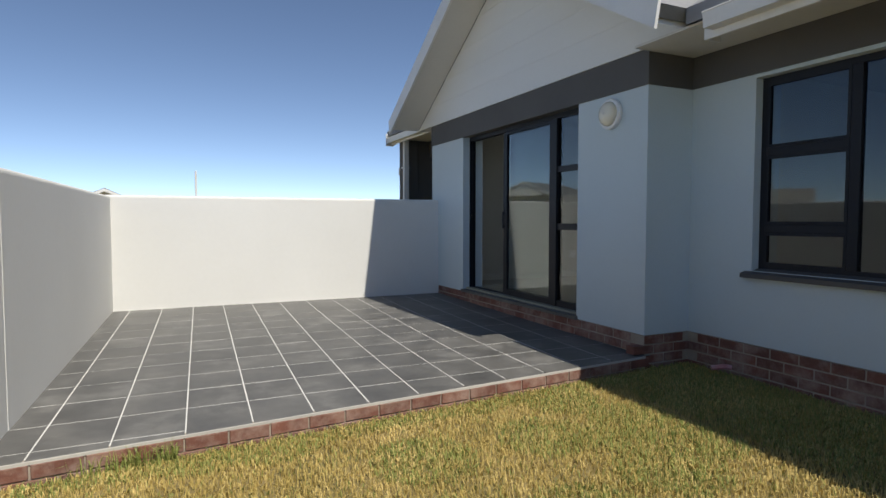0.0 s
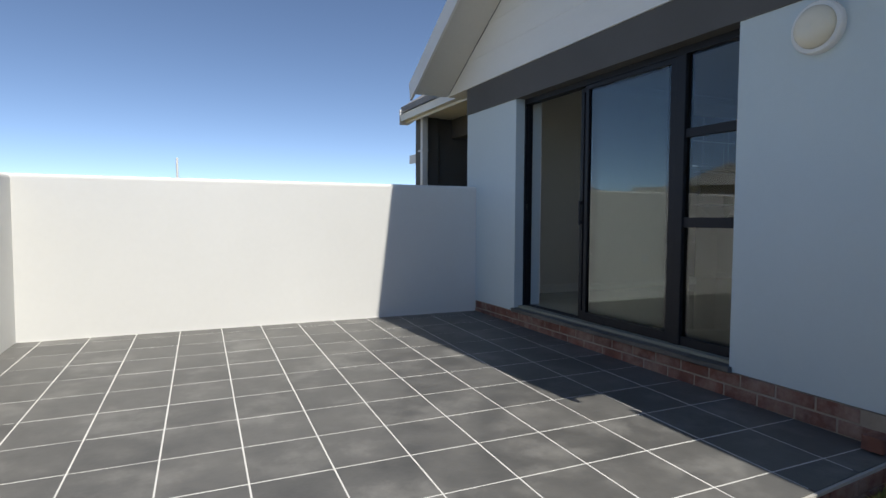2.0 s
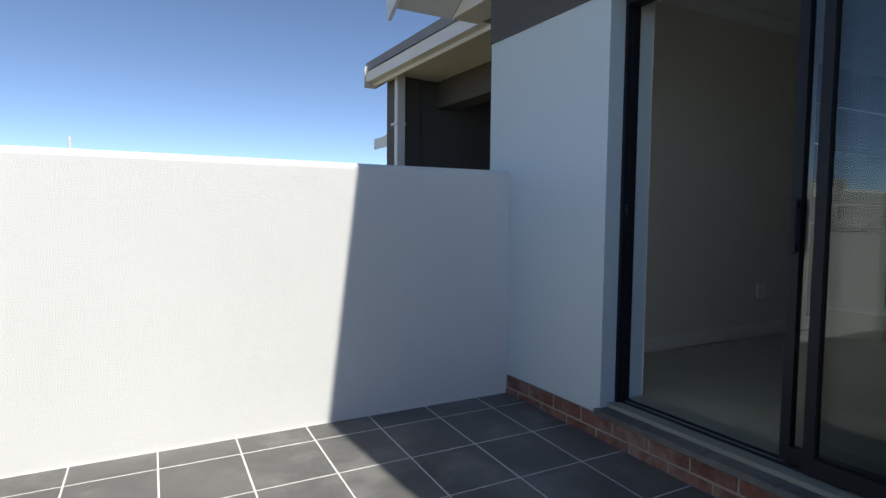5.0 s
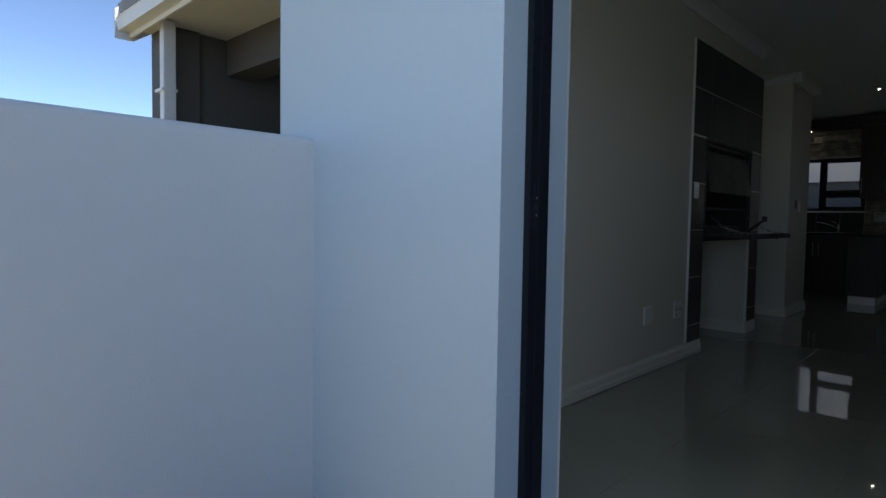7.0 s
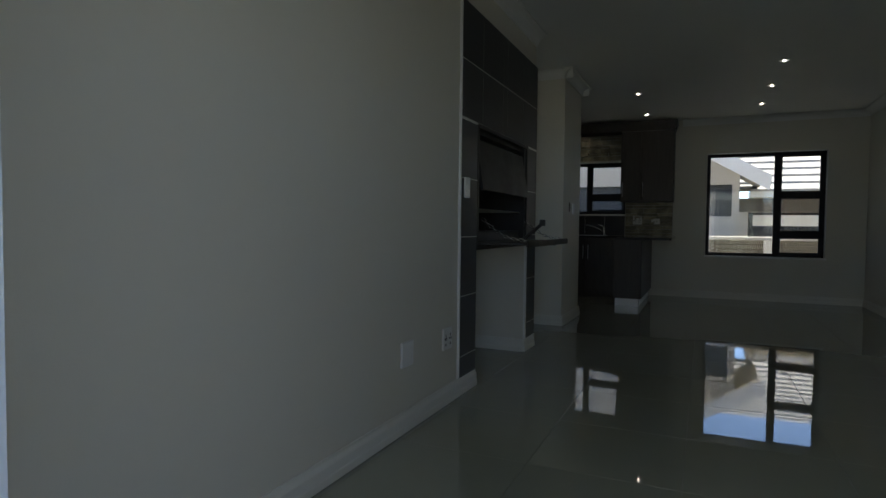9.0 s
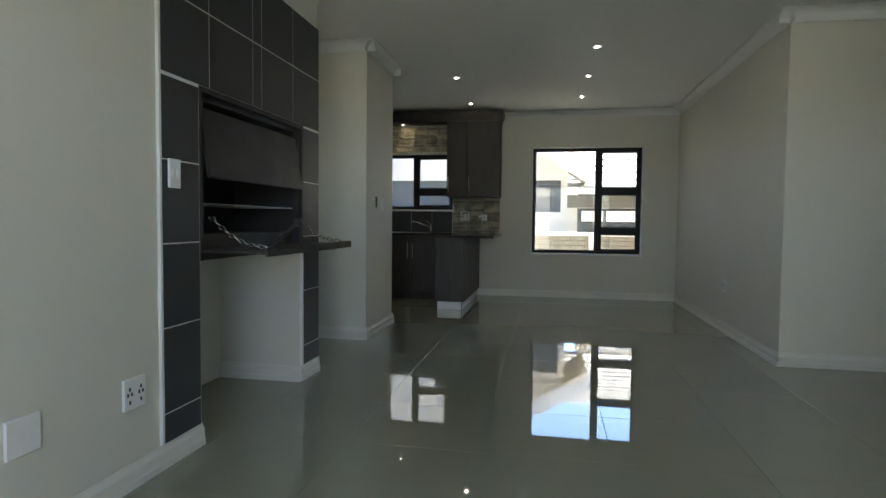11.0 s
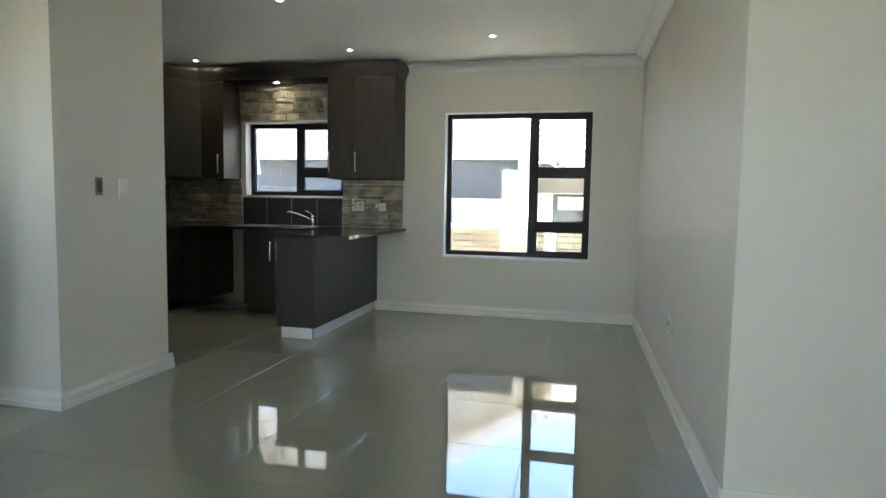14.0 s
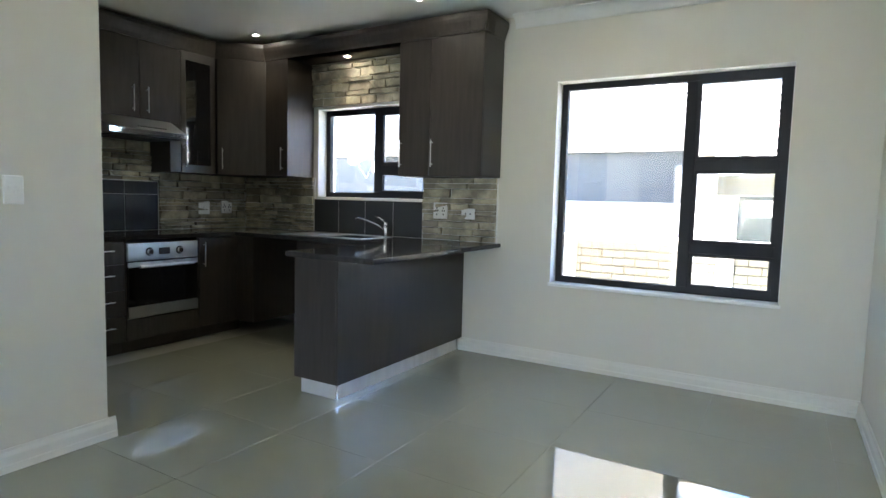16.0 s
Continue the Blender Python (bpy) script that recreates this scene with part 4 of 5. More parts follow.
part("body", merge(boxes((12.20, 12.543, 10.72, KY - 0.002, UB, UB + 0.02)), boxes((12.20, 12.543, 10.72, KY - 0.002, UT - 0.02, UT)), boxes((12.20, 12.215, 10.72, KY - 0.002, UB + 0.02, UT - 0.02)), boxes((12.528, 12.543, 10.72, KY - 0.002, UB + 0.02, UT - 0.02)), boxes((12.215, 12.528, KY - 0.02, KY - 0.002, UB + 0.02, UT - 0.02)), boxes((12.215, 12.528, 10.75, KY - 0.02, 2.05, 2.065))), "wood", ug)
gd = part("door", merge(boxes((12.20, 12.245, 10.70, 10.718, UB, UT)), boxes((12.49, 12.543, 10.70, 10.718, UB, UT)), boxes((12.245, 12.49, 10.70, 10.718, UB, UB + 0.07)), boxes((12.245, 12.49, 10.70, 10.718, UT - 0.07, UT))), "wood", ug, "framed door")
part("pane", boxes((12.245, 12.49, 10.707, 10.711, UB + 0.07, UT - 0.07)), material("black glass pane", (0.015, 0.015, 0.016), 0.03, rough_var=0.01), gd, "dark reflecting glass")
bar_handle(gd, (12.225, 10.70, 1.60), (12.225, 10.70, 1.78), (0, -1, 0))
uh = thing("wall_cabinet", "dark wood cabinet above the cooker hood", "cabinet", "kitchen wall cabinets")
part("body", boxes((11.48, 12.198, 10.72, KY - 0.002, 1.95, UT)), "wood", uh)
door_y(uh, 11.48, 11.84, 1.95, UT, 10.72, (11.78, 2.0, 2.2, True))
door_y(uh, 11.84, 12.198, 1.95, UT, 10.72, (11.90, 2.0, 2.2, True))
part("side_panel", boxes((12.10, 12.198, 10.705, KY - 0.002, UB, 1.95)), "wood", uh)
uw = thing("wall_cabinet", "dark wood wall cabinet beside the cooker hood", "cabinet", "kitchen wall cabinets")
part("body", boxes((10.69, 11.478, 10.72, KY - 0.002, UB, UT)), "wood", uw)
door_y(uw, 10.69, 11.085, UB, UT, 10.72)
door_y(uw, 11.085, 11.478, UB, UT, 10.72, (11.45, 1.60, 1.80, True))
crown = thing("cabinet_cornice", "dark wood cornice over the wall cabinets", "cornice")


def crown_run(x0, y0, x1, y1):
    """A moulded cornice between two plan points, face to the left of the way."""
    a, b = Vector((x0, y0, 0)), Vector((x1, y1, 0))
    d = (b - a).normalized()
    n = Vector((-d.y, d.x, 0))
    prof = [(-0.10, UT), (0.005, UT), (0.012, UT + 0.03), (0.03, UT + 0.075), (0.036, UT + 0.10), (0.036, UT + 0.135), (-0.10, UT + 0.135)]
    bm = bmesh.new()
    lo = [bm.verts.new(a + n * u + Vector((0, 0, v))) for u, v in prof]
    hi = [bm.verts.new(b + n * u + Vector((0, 0, v))) for u, v in prof]
    bm.faces.new(lo[::-1])
    bm.faces.new(hi)
    for i in range(len(prof)):
        j = (i + 1) % len(prof)
        bm.faces.new([lo[i], lo[j], hi[j], hi[i]])
    bmesh.ops.recalc_face_normals(bm, faces=list(bm.faces))
    part("moulding", bm, "wood", crown)


crown_run(12.80, 8.16, 12.80, 10.37)
crown_run(FAR - 0.01, 8.19, 12.77, 8.19)
crown_run(12.80, 10.36, 12.535, 10.70)
crown_run(12.545, 10.70, 10.69, 10.70)
part("window_bridge", boxes((12.80, FAR - 0.04, 8.91, 10.088, UT, UT + 0.018)), "wood", crown, "panel across the window with a downlight")

hood = thing("cooker_hood", "slim stainless steel cooker hood", "hood")
part("canopy", prism([(10.46, 1.80), (KY - 0.04, 1.80), (KY - 0.04, 1.945), (10.66, 1.945), (10.47, 1.845)], "x", 11.45, 12.075), "steel", hood)
part("lip", boxes((11.45, 12.075, 10.44, 10.462, 1.80, 1.84), bevel=0.004), "chrome", hood)
part("filter", boxes((11.52, 12.06, 10.50, 10.90, 1.793, 1.80)), "soot", hood)
for i in range(3):
    part("button", boxes((11.95 + 0.035 * i, 11.97 + 0.035 * i, 10.434, 10.44, 1.812, 1.828)), "chrome", hood)
for i in range(12):
    part("vent_slot", boxes((11.70 + 0.02 * i, 11.709 + 0.02 * i, 10.50, 10.505, 1.858, 1.872)), "soot", hood)

# splashbacks
splash = structure("splashback", merge(boxes((11.10, FAR - 0.012, KY - 0.012, KY, CT, 1.95)), boxes((FAR - 0.012, FAR, 8.20, KY - 0.012, CT, KWIN[2] - 0.02)), boxes((FAR - 0.012, FAR, 8.20, KWIN[0], KWIN[2] - 0.02, UB)), boxes((FAR - 0.012, FAR, 10.06, KY - 0.012, KWIN[2] - 0.02, UB)), boxes((FAR - 0.012, FAR, 8.91, 10.06, KWIN[3] + 0.012, UT))), "grout", "tile and stone splashback")
for a, b in ((8.875, 9.17), (9.17, 9.47), (9.47, 9.77), (9.77, 10.06)):
    part("tile", boxes((FAR - 0.0155, FAR - 0.012, a + 0.0015, b - 0.0015, CT + 0.002, KWIN[2] - 0.022), bevel=0.0015), "black_tile", splash)
for a, b in ((11.10, 11.38), (11.38, 11.68), (11.68, 11.874), (11.874, 12.17)):
    for p, q in ((CT + 0.002, 1.36), (1.36, 1.47)):
        part("tile", boxes((a + 0.0015, b - 0.0015, KY - 0.0155, KY - 0.012, p, q - 0.003), bevel=0.0015), "black_tile", splash)

rng = random.Random(5)
stone_shapes = []
for k in range(5):
    bm = boxes((-0.5, 0.5, -1.0, 0.0, -0.5, 0.5))
    bmesh.ops.subdivide_edges(bm, edges=[e for e in bm.edges if abs(e.verts[0].co.x - e.verts[1].co.x) > 0.5], cuts=2)
    for v in bm.verts:
        if v.co.y < -0.5:
            v.co.x *= 0.97
            v.co.z *= 0.86
            v.co += Vector((rng.uniform(-0.02, 0.02), rng.uniform(-0.25, 0.35), rng.uniform(-0.09, 0.09)))
    stone_shapes.append(piece_mesh("stone", bm, "stone"))


def ledge_stones(axis, face, u0, u1, z0, z1):
    z = z0
    while z < z1 - 0.012:
        h = min(rng.choice((0.030, 0.042, 0.055, 0.075)), z1 - z)
        if z1 - z - h < 0.014:
            h = z1 - z
        u = u0
        while u < u1 - 0.01:
            w = rng.uniform(0.10, 0.30)
            if u1 - u - w < 0.07:
                w = u1 - u
            dep = rng.uniform(0.010, 0.034)
            loc = (u + w / 2, face, z + h / 2) if axis == "y" else (face, u + w / 2, z + h / 2)
            piece("stone", rng.choice(stone_shapes), splash, loc, (0, 0, 0 if axis == "y" else -math.pi / 2), (w - 0.003, dep, h - 0.003))
            u += w
        z += h


ledge_stones("x", FAR - 0.011, 8.205, 8.868, CT + 0.002, UB)
ledge_stones("x", FAR - 0.011, 8.915, 10.085, KWIN[3] + 0.016, UT - 0.004)
ledge_stones("x", FAR - 0.011, 10.07, KY - 0.03, CT + 0.002, UB)
ledge_stones("y", KY - 0.011, 12.175, FAR - 0.03, CT + 0.002, UB)
ledge_stones("y", KY - 0.011, 11.48, 12.175, 1.475, 1.80)
# pale outside walls coloured darker so they don't burn out at indoor exposure
M["far_plaster"] = material("dimmed pale plaster", (0.46, 0.45, 0.43), 0.85, color2=(0.40, 0.39, 0.37), scale=0.8, fine=25, bump=0.3)
# ---------------------------------------------------------------- next-door plot beyond the windows
structure("side_yard", boxes((FAR + WT, 16.1, 0, 20, GR - 0.3, GR)), "paving", "pale concrete side yard")
bwall = structure("boundary_wall", boxes((15.306, 15.49, 0, 16, GR, 0.985)), material("dark boundary mortar", (0.05, 0.044, 0.032), 0.95, color2=(0.035, 0.03, 0.022), scale=6), "cream brick boundary wall")
structure("boundary_coping", boxes((15.27, 15.53, 0, 16, 0.985, 1.045), bevel=0.01), "far_plaster", "white coping on the boundary wall")
for y in (3.6, 5.15, 6.70, 8.25, 9.8, 11.35):
    structure("boundary_pier", boxes((15.24, 15.308, y, y + 0.15, GR, 0.98)), "far_plaster", "cream plastered pier")

nb = thing("neighbour_house", "white single storey house with a grey tiled roof", "house")
WX, NX = 16.15, 18.6
part("wall", holed("x", WX, WX + 0.25, 7.2, 13.5, GR - 0.6, 2.35, [(7.32, 13.2, 1.41, 2.01)]), "far_plaster", nb)
part("gable_wall", prism([(7.2, 2.35), (13.5, 2.35), (10.35, 4.2)], "x", WX, WX + 0.25), "far_plaster", nb)
part("side_wall", holed("y", 7.2, 7.45, WX + 0.25, NX + 0.25, GR - 0.6, 2.2), "far_plaster", nb)
part("window", boxes((WX + 0.1, WX + 0.14, 7.32, 13.2, 1.41, 2.01)), material("grey roller shutter", (0.045, 0.056, 0.068), 0.5, color2=(0.04, 0.05, 0.06), scale=2), nb, "grey closed shutter")
part("bargeboard", prism([(6.75, 1.86), (10.35, 4.02), (10.35, 4.30), (6.72, 2.12)], "x", WX - 0.5, WX - 0.46), "fascia", nb)
part("bargeboard", prism([(13.95, 1.86), (10.35, 4.02), (10.35, 4.30), (13.98, 2.12)], "x", WX - 0.5, WX - 0.46), "fascia", nb)
part("verge_soffit", prism([(6.78, 1.95), (10.35, 4.09), (10.35, 4.12), (6.78, 1.98)], "x", WX - 0.46, WX), "soffit", nb)
rec = part("recess_wall", holed("x", NX, NX + 0.25, -4, 7.2, GR - 0.6, 1.85, [(4.9, 6.9, 0.55, 1.55)]), "far_plaster", nb)
part("band", boxes((NX - 0.015, NX + 0.25, -4, 7.2, 1.56, 1.86)), "band", nb, "grey band under the eaves")
part("eaves", boxes((NX - 0.55, NX + 0.2, -4, 6.9, 1.86, 1.99)), "fascia", nb)
nw = part("window", merge(boxes((NX + 0.08, NX + 0.13, 4.9, 6.9, 0.55, 0.60)), boxes((NX + 0.08, NX + 0.13, 4.9, 6.9, 1.50, 1.55)), boxes((NX + 0.08, NX + 0.13, 4.9, 4.95, 0.60, 1.50)), boxes((NX + 0.08, NX + 0.13, 6.85, 6.9, 0.60, 1.50)), boxes((NX + 0.08, NX + 0.13, 6.25, 6.32, 0.60, 1.50)), boxes((NX + 0.08, NX + 0.13, 4.95, 6.25, 1.08, 1.14))), "black", nb)
part("pane", boxes((NX + 0.10, NX + 0.105, 4.95, 6.85, 0.60, 1.50)), material("dark house glass", (0.03, 0.035, 0.04), 0.05), nw)
part("blind", boxes((NX + 0.095, NX + 0.099, 5.0, 6.8, 1.25, 1.49)), "plastic", nw)


def tiled_slope(name, parent, y0, y1, x_low, z_low, rise, run, courses):
    """Courses of flat roof tiles that lap, rising towards larger x."""
    n = courses
    for i in range(n):
        xa, xb = x_low + run * i / n, x_low + run * (i + 1) / n + 0.03
        za, zb = z_low + rise * i / n, z_low + rise * (i + 1) / n
        bm = prism([(xa, za + 0.045), (xb, zb + 0.010), (xb, zb - 0.02), (xa, za + 0.0)], "y", y0, y1)
        part(name, bm, "roof_pale", parent)


M["roof_pale"] = material("pale concrete roof tile", (0.38, 0.375, 0.36), 0.8, color2=(0.28, 0.275, 0.26), scale=3, fine=40, bump=0.3)
tiled_slope("roof_course", nb, -4.5, 11.0, NX - 0.6, 1.98, 2.5, 4.4, 14)
part("roof_side", prism([(6.76, 2.06), (10.35, 4.24), (10.35, 4.30), (6.72, 2.12)], "x", WX - 0.46, NX - 0.4), "roof_pale", nb)
part("roof_side", prism([(13.94, 2.06), (10.35, 4.24), (10.35, 4.30), (13.98, 2.12)], "x", WX - 0.46, NX + 4), "roof_pale", nb)

dish = thing("satellite_dish", "pale satellite dish on the neighbour's wall", "dish")
dm = Matrix.Translation((15.75, 11.45, 2.15)) @ pose(0, 0, 0, 62, 0, -115) @ Matrix.Scale(1.35, 4)
part("reflector", lathe([(0.02, 0.0), (0.12, 0.012), (0.24, 0.045), (0.30, 0.075), (0.305, 0.07), (0.24, 0.035), (0.12, 0.004), (0.02, -0.006)], 28, dm), "plastic", dish, smooth=True)
part("arm", tube([(15.80, 11.48, 1.80), (15.6, 11.40, 1.66), (15.3, 11.3, 1.82)], 0.012, 8), "steel", dish)
part("mast", tube([(15.90, 11.5, 1.75), (15.86, 11.5, 1.95), (15.80, 11.47, 2.1)], 0.018, 8), "steel", dish)

# ---------------------------------------------------------------- beyond the garden walls
far_house = thing("far_house", "white gabled house seen over the garden wall", "house", "houses around")
part("wall", boxes((-3.0, -1.0, 26.0, 30, GR, 1.7)), "plaster", far_house)
part("gable_wall", prism([(-3.1, 1.7), (-0.9, 1.7), (-2.0, 2.2)], "y", 25.9, 26.0), "clad", far_house)
part("roof_slope", prism([(-3.3, 1.64), (-2.0, 2.23), (-2.0, 2.31), (-3.35, 1.70)], "y", 25.6, 30), "roof", far_house)
part("roof_slope", prism([(-0.7, 1.64), (-2.0, 2.23), (-2.0, 2.31), (-0.65, 1.70)], "y", 25.6, 30), "roof", far_house)
part("bargeboard", prism([(-3.3, 1.59), (-2.0, 2.18), (-2.0, 2.28), (-3.32, 1.69)], "y", 25.55, 25.6), "fascia", far_house)
part("bargeboard", prism([(-0.7, 1.59), (-2.0, 2.18), (-2.0, 2.28), (-0.68, 1.69)], "y", 25.55, 25.6), "fascia", far_house)
pole = thing("pole", "slim white pole beyond the garden wall", "pole")
part("shaft", lathe([(0.0, 0), (0.035, 0), (0.03, 2.75), (0.0, 2.76)], 12, Matrix.Translation((0.93, 20.0, GR))), "fascia", pole)
next_eave = thing("next_house", "eaves corner of the next white house", "house", "houses around")
part("wall", boxes((7.25, 12.25, 17.2, 18.4, GR, 2.6)), "plaster", next_eave)
part("roof", prism([(6.87, 2.62), (9.85, 4.3), (9.85, 4.45), (6.82, 2.75)], "y", 16.8, 18.4), "roof", next_eave)
part("fascia", boxes((6.80, 6.83, 16.8, 18.4, 2.55, 2.78)), "fascia", next_eave)

# house to the west, which the door glass mirrors
west = thing("west_house", "white house with a boarded gable across the garden wall", "house", "houses to the west")
part("wall", boxes((-7, -0.5, -4.5, 4.5, GR, 2.8)), "plaster", west)
part("gable_wall", prism([(-2.1, 2.8), (2.1, 2.8), (0, 3.72)], "x", -0.48, -0.02), "clad", west)
part("roof_slope", prism([(-2.4, 2.66), (0, 3.72), (0, 3.84), (-2.5, 2.74)], "x", -7, 0.0), "roof", west)
part("roof_slope", prism([(2.4, 2.66), (0, 3.72), (0, 3.84), (2.5, 2.74)], "x", -7, 0.0), "roof", west)
part("bargeboard", prism([(-2.4, 2.62), (0, 3.68), (0, 3.84), (-2.45, 2.78)], "x", 0.0, 0.04), "fascia", west)
part("bargeboard", prism([(2.4, 2.62), (0, 3.68), (0, 3.84), (2.45, 2.78)], "x", 0.0, 0.04), "fascia", west)
west.location = (-15.7, 22.1, -0.15)
west.rotation_euler = (0, 0, -0.62)
for y in (35.4, 7.0):
    copy_thing(west, pose(-14.0, y, 0, 0, 0, -28.6))

M["leaf"] = material("dark green leaves", (0.035, 0.055, 0.022), 0.7, color2=(0.06, 0.08, 0.03), scale=3, island=0.6)
M["bark"] = material("bark", (0.10, 0.075, 0.055), 0.9, color2=(0.06, 0.045, 0.03), scale=10, bump=0.6)


def tree(x, y, h, r, seed, label):
    rnd = random.Random(seed)
    t = thing("tree", label, "tree")
    trunk = tube([(x, y, GR - 0.1), (x + 0.05, y, h * 0.3), (x - 0.05, y + 0.05, h * 0.62)], 0.11, 8)
    for k in range(6):
        a = k * 1.05 + rnd.random()
        trunk = merge(trunk, tube([(x, y, h * rnd.uniform(0.3, 0.55)), (x + r * 0.4 * math.cos(a), y + r * 0.4 * math.sin(a), h * 0.68), (x + r * 0.75 * math.cos(a), y + r * 0.75 * math.sin(a), h * rnd.uniform(0.7, 0.9))], 0.035, 6))
    part("trunk", trunk, "bark", t)
    vs, fs = [], []
    for c in range(46):
        a, e = rnd.uniform(0, 6.28), rnd.uniform(-0.5, 1.4)
        q = rnd.uniform(0.35, 1.0) * r
        cx, cy, cz = x + q * math.cos(a) * math.cos(e), y + q * math.sin(a) * math.cos(e), h * 0.74 + q * 0.75 * math.sin(e)
        for _ in range(34):
            p = Vector((cx + rnd.gauss(0, 0.16 * r), cy + rnd.gauss(0, 0.16 * r), cz + rnd.gauss(0, 0.12 * r)))
            d = Vector((rnd.gauss(0, 1), rnd.gauss(0, 1), rnd.gauss(0, 1))).normalized()
            s = d.cross(Vector((rnd.gauss(0, 1), rnd.gauss(0, 1), rnd.gauss(0, 1)))).normalized()
            l, w = rnd.uniform(0.09, 0.17), rnd.uniform(0.03, 0.06)
            i = len(vs)
            vs += [p - d * l, p + s * w, p + d * l, p - s * w]
            fs.append((i, i + 1, i + 2, i + 3))
    me = bpy.data.meshes.new("crown")
    me.from_pydata([tuple(v) for v in vs], [], fs)
    me.materials.append(M["leaf"])
    cr = new("crown", me)
    cr.parent = t
    tagged(cr, kind="stuff")


tree(-2.9, 31.5, 2.15, 0.7, 3, "low dark green tree behind the far house")
# ---------------------------------------------------------------- lawn
def blades(name, n, seed, box, keep, h0, h1, mat, label):
    rs = np.random.RandomState(seed)
    x, y = rs.uniform(box[0], box[1], n), rs.uniform(box[2], box[3], n)
    ok = keep(x, y)
    x, y = x[ok], y[ok]
    n = len(x)
    a, lean = rs.uniform(0, 2 * np.pi, n), rs.uniform(0.1, 1.0, n)
    h, w = rs.uniform(h0, h1, n), rs.uniform(0.0016, 0.0036, n)
    ca, sa = np.cos(a), np.sin(a)
    base = np.stack([x, y, np.full(n, GR - 0.012)], 1)
    side = np.stack([-sa * w, ca * w, 0 * w], 1)
    mid = base + np.stack([ca * h * 0.28 * lean, sa * h * 0.28 * lean, h * 0.6], 1)
    tip = base + np.stack([ca * h * 0.85 * lean, sa * h * 0.85 * lean, h * (1.05 - 0.45 * lean)], 1)
    v = np.stack([base - side, base + side, mid + side * 0.8, mid - side * 0.8, tip], 1).reshape(-1, 3)
    k = np.arange(n)[:, None] * 5
    faces = [tuple(f) for f in (k + np.array([0, 1, 2, 3])).tolist()] + [tuple(f) for f in (k + np.array([3, 2, 4])).tolist()]
    me = bpy.data.meshes.new(name)
    me.from_pydata(v.tolist(), [], faces)
    me.materials.append(M[mat])
    return tagged(new(name, me), label, "grass", "", "stuff")


def lawn_area(x, y):
    return ((y < edge_y(x) - 0.02) | (x > HX)) & ((x < RX - 0.03) | (y < -50)) & ((x < HX - 0.02) | (y < YC - 0.03)) & (x > PX0 - 0.12)


M["grass_dry"] = material("dry straw grass", (0.88, 0.68, 0.30), 0.7, color2=(0.44, 0.33, 0.10), scale=2.6, fine=14, island=0.8)
M["grass_green"] = material("green grass", (0.09, 0.17, 0.028), 0.65, color2=(0.28, 0.30, 0.08), scale=2.4, fine=12, island=0.7)
blades("lawn_dry", 110000, 1, (PX0 - 0.12, RX, 1.6, YC), lawn_area, 0.02, 0.05, "grass_dry", "short dry yellow lawn grass")
rs_patch = np.random.RandomState(9)
patches = rs_patch.uniform((PX0, 1.6), (RX, YC), (26, 2))


def green_area(x, y):
    near = np.zeros(len(x), bool)
    for px, py in patches:
        near |= (x - px) ** 2 + (y - py) ** 2 < 0.30 ** 2
    near |= (y > edge_y(x) - 0.22) | (x > 3.4)
    return lawn_area(x, y) & (near | (rs_patch.uniform(0, 1, len(x)) < 0.10))


blades("lawn_green", 70000, 2, (PX0, RX, 1.6, YC), green_area, 0.025, 0.06, "grass_green", "green tufts in the dry lawn")
blades("grass_tuft", 1500, 3, (PX0 + 0.02, 0.35, 4.42, 4.60), lambda x, y: lawn_area(x, y), 0.06, 0.16, "grass_green", "longer green grass tuft at the patio edge")
can = thing("crushed_can", "faded red scrap of packaging by the plinth", "litter")
part("scrap", merge(tube([(4.38, 4.46, -0.10), (4.47, 4.40, -0.085), (4.50, 4.36, -0.09)], 0.022, 7)), material("faded red foil", (0.35, 0.05, 0.07), 0.4, color2=(0.5, 0.35, 0.35), scale=20), can)

# ---------------------------------------------------------------- patio tiles
TP, TQ, TX, TY = 0.3622, 0.4033, 0.187, 6.998
SKEW = 0.034        # the rows of joints follow the west wall
shapes = {}


def slate(w, d):
    k = (round(w, 3), round(d, 3))
    if k not in shapes:
        bm = boxes((-w / 2 + 0.0037, w / 2 - 0.0037, -d / 2 + 0.0037, d / 2 - 0.0037, -0.007, 0.0), bevel=0.0012)
        for v in bm.verts:
            v.co.x += SKEW * v.co.y
        shapes[k] = piece_mesh("tile", bm, "slate")
    return shapes[k]


xs = [TX + TP * i for i in range(-2, 11)] + [HX + 0.22]
joints = [TY + TQ * i for i in range(-12, 12)]
for a, b in zip(xs, xs[1:]):
    front = edge_y((a + b) / 2 - 0.16) + 0.018
    ys = [front] + [y for y in joints if front + 0.05 < y < PY1 - 0.03] + [PY1 - 0.002]
    for c, d in zip(ys, ys[1:]):
        me = slate(b - a, d - c)
        if c == front:
            me = me.copy()
            for v in me.vertices:
                if v.co.y < 0:
                    v.co.y += SLANT * v.co.x
        piece("tile", me, patio, ((a + b) / 2 + SKEW * ((c + d) / 2 - PY1), (c + d) / 2, -FALL * (PY1 - (c + d) / 2) + random.uniform(-0.0006, 0.0006)), (FALL, 0, 0))

for k in range(8):
    y = DOOR[0] - 0.02 + 0.325 * k
    part("tile", boxes((HX - 0.034, HX + 0.09, y + 0.002, min(y + 0.321, DOOR[1] + 0.02), 0.149, 0.1555), bevel=0.0015), "slate", door_step)

# ---------------------------------------------------------------- bricks
brick_me = piece_mesh("brick", boxes((-0.111, 0.111, 0, 0.10, -0.0365, 0.0365), bevel=0.004), "brick")


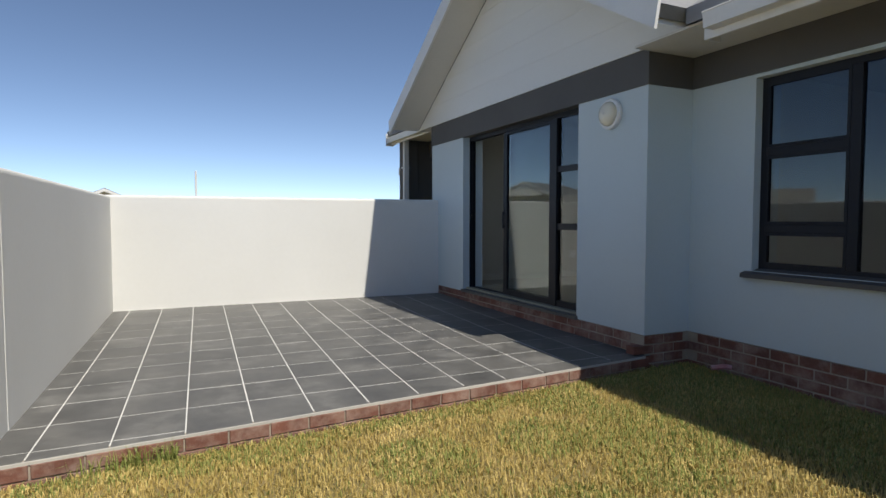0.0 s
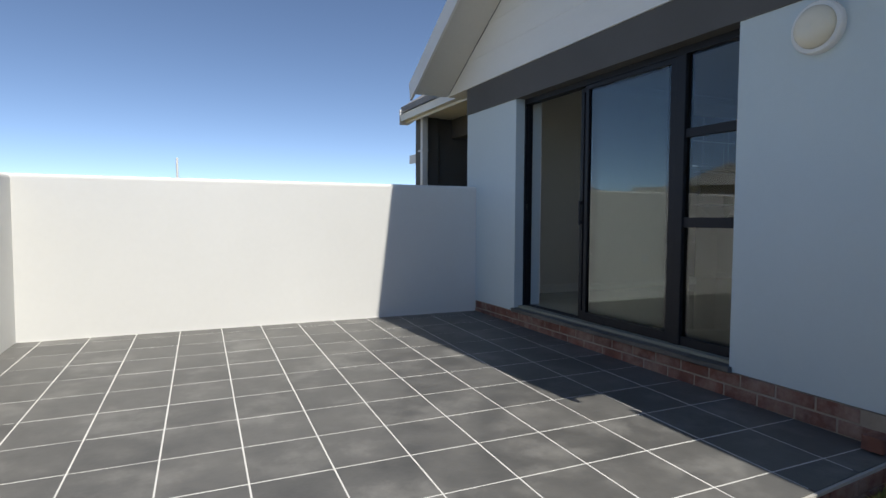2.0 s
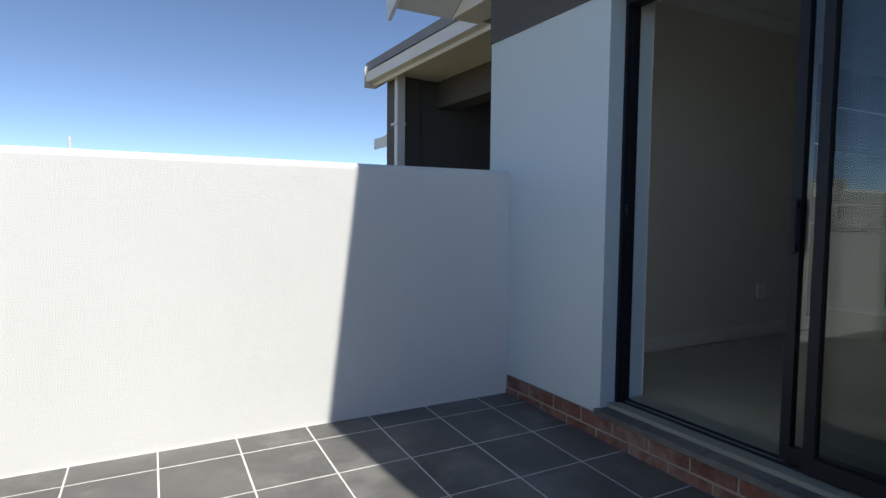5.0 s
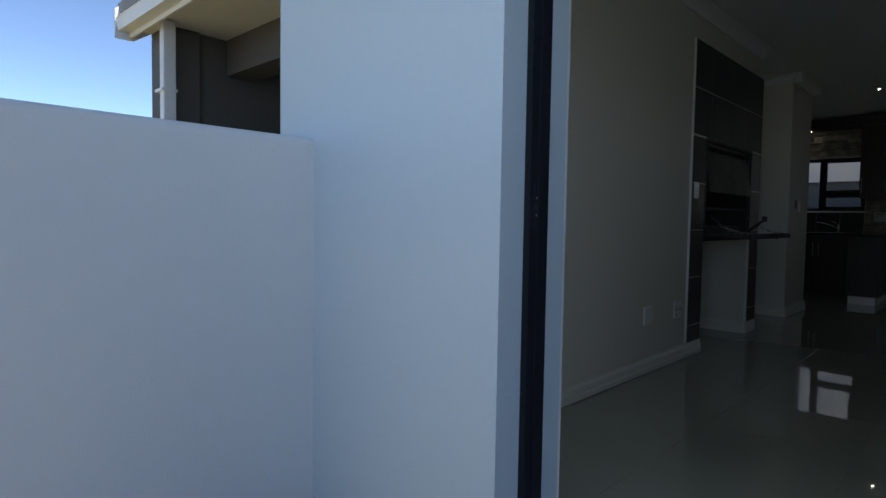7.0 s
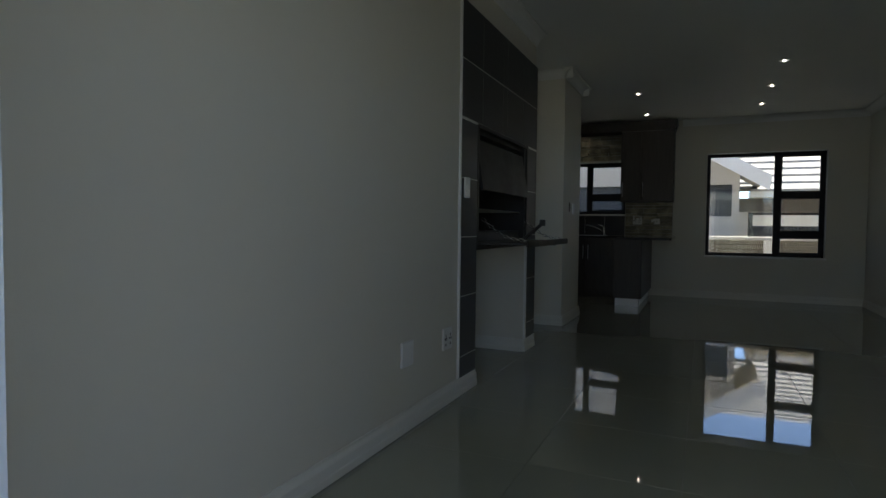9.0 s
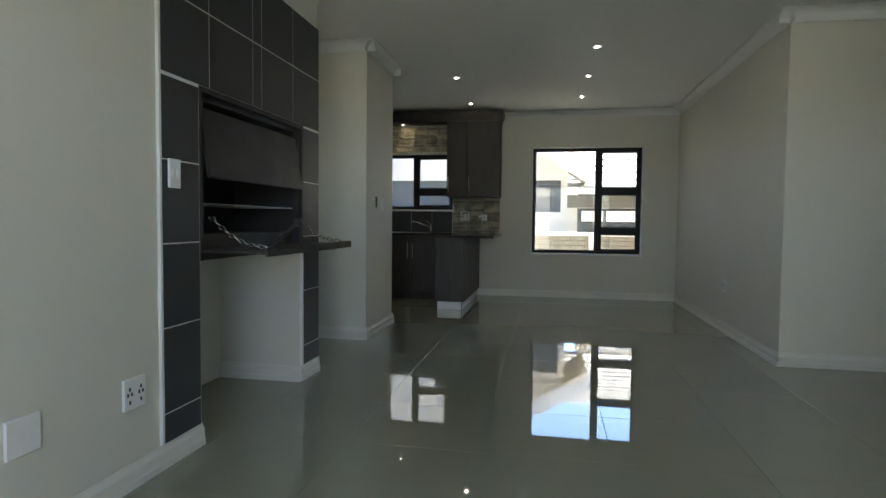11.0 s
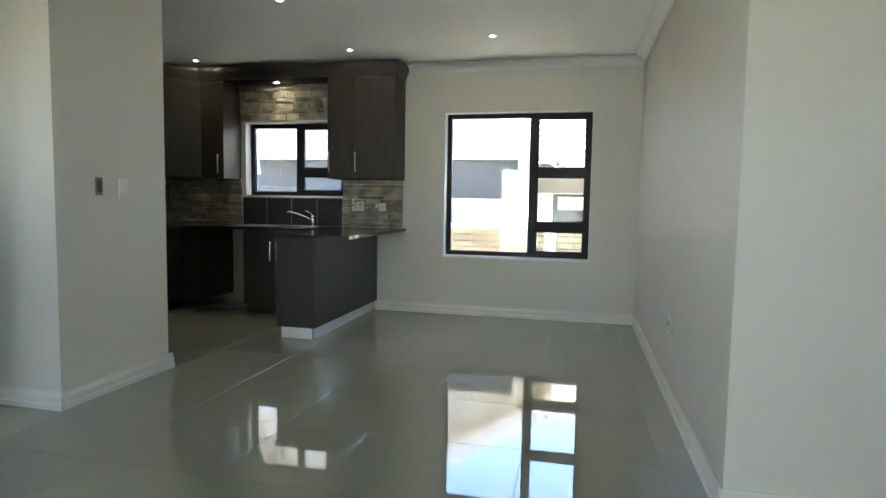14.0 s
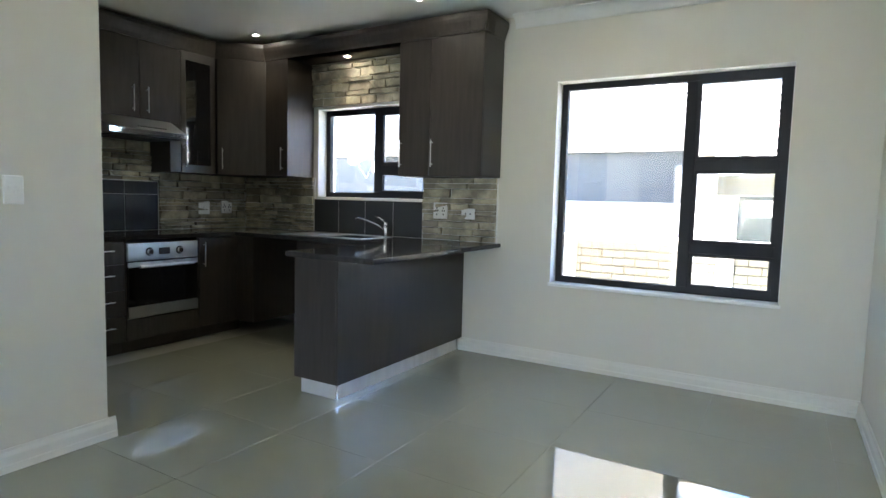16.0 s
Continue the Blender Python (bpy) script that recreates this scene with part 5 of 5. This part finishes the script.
def brick_run(parent, x0, y0, x1, y1, z, me=brick_me, offset=0.0, step=0.232):
    """Bricks along a line; their faces lie on it, bodies behind it to the left of the way."""
    a, b = Vector((x0, y0)), Vector((x1, y1))
    n, d = (b - a).length, (b - a).normalized()
    rot = math.atan2(d.y, d.x)
    s = step / 2 - offset
    while s < n - 0.03:
        p = a + d * s
        piece("brick", me, parent, (p.x, p.y, z + random.uniform(-0.001, 0.001)), (0, 0, rot + random.uniform(-0.006, 0.006)))
        s += step


E0, E1 = PX0 - 0.18, HX - 0.01


def edge_strip(d0, d1, z0, z1):
    """A strip along the lawn edge between two distances behind its face."""
    return prism([(E0, edge_y(E0) + d0), (E1, edge_y(E1) + d0), (E1, edge_y(E1) + d1), (E0, edge_y(E0) + d1)], "z", z0, z1)


edging = structure("patio_edging", edge_strip(0.010, 0.06, GR - 0.1, EDGE - 0.002), "mortar", "brick edging of the patio")
structure("cement_edge", edge_strip(0.003, 0.017, EDGE - 0.014, EDGE + 0.001), "paving", "pale cement line along the patio edge")
brick_run(edging, E0, edge_y(E0), E1, edge_y(E1), EDGE - 0.050)
brick_run(edging, E0, edge_y(E0), E1, edge_y(E1), EDGE - 0.130, offset=0.116)
for k, z in enumerate((0.080, -0.004, -0.088, -0.172)):
    off = 0.116 * (k % 2)
    brick_run(plinth, HX, 9.21, HX, YC + 0.10, z, offset=off)
    brick_run(plinth, HX, YC, RX - 0.02, YC, z, offset=off)
    brick_run(plinth, RX, YC - 0.1, RX, 0.2, z, offset=off)
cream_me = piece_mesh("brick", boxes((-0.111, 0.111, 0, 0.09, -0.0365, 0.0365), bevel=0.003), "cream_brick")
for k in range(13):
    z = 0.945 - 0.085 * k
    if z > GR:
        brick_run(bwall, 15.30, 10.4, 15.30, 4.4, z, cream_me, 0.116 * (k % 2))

# ---------------------------------------------------------------- polished floor tiles
fl_shapes = {}


def porcelain(w, d):
    k = (round(w, 3), round(d, 3))
    if k not in fl_shapes:
        fl_shapes[k] = piece_mesh("tile", boxes((-w / 2 + 0.001, w / 2 - 0.001, -d / 2 + 0.001, d / 2 - 0.001, -0.006, 0.0), bevel=0.0005), "floor")
    return fl_shapes[k]


fx = [HX + 0.19] + [4.55 + 0.6 * i for i in range(15) if 4.55 + 0.6 * i < FAR - 0.05] + [FAR]
fy = [YR - 1.2 + 0.6 * i for i in range(11)]
for a, b in zip(fx, fx[1:]):
    for c, d in zip(fy, fy[1:]):
        if (d > 9.3 and b < 7.2) or (d < 5.5 and a < 8.4):
            continue
        piece("tile", porcelain(b - a, d - c), floor_bed, ((a + b) / 2, (c + d) / 2, FL))
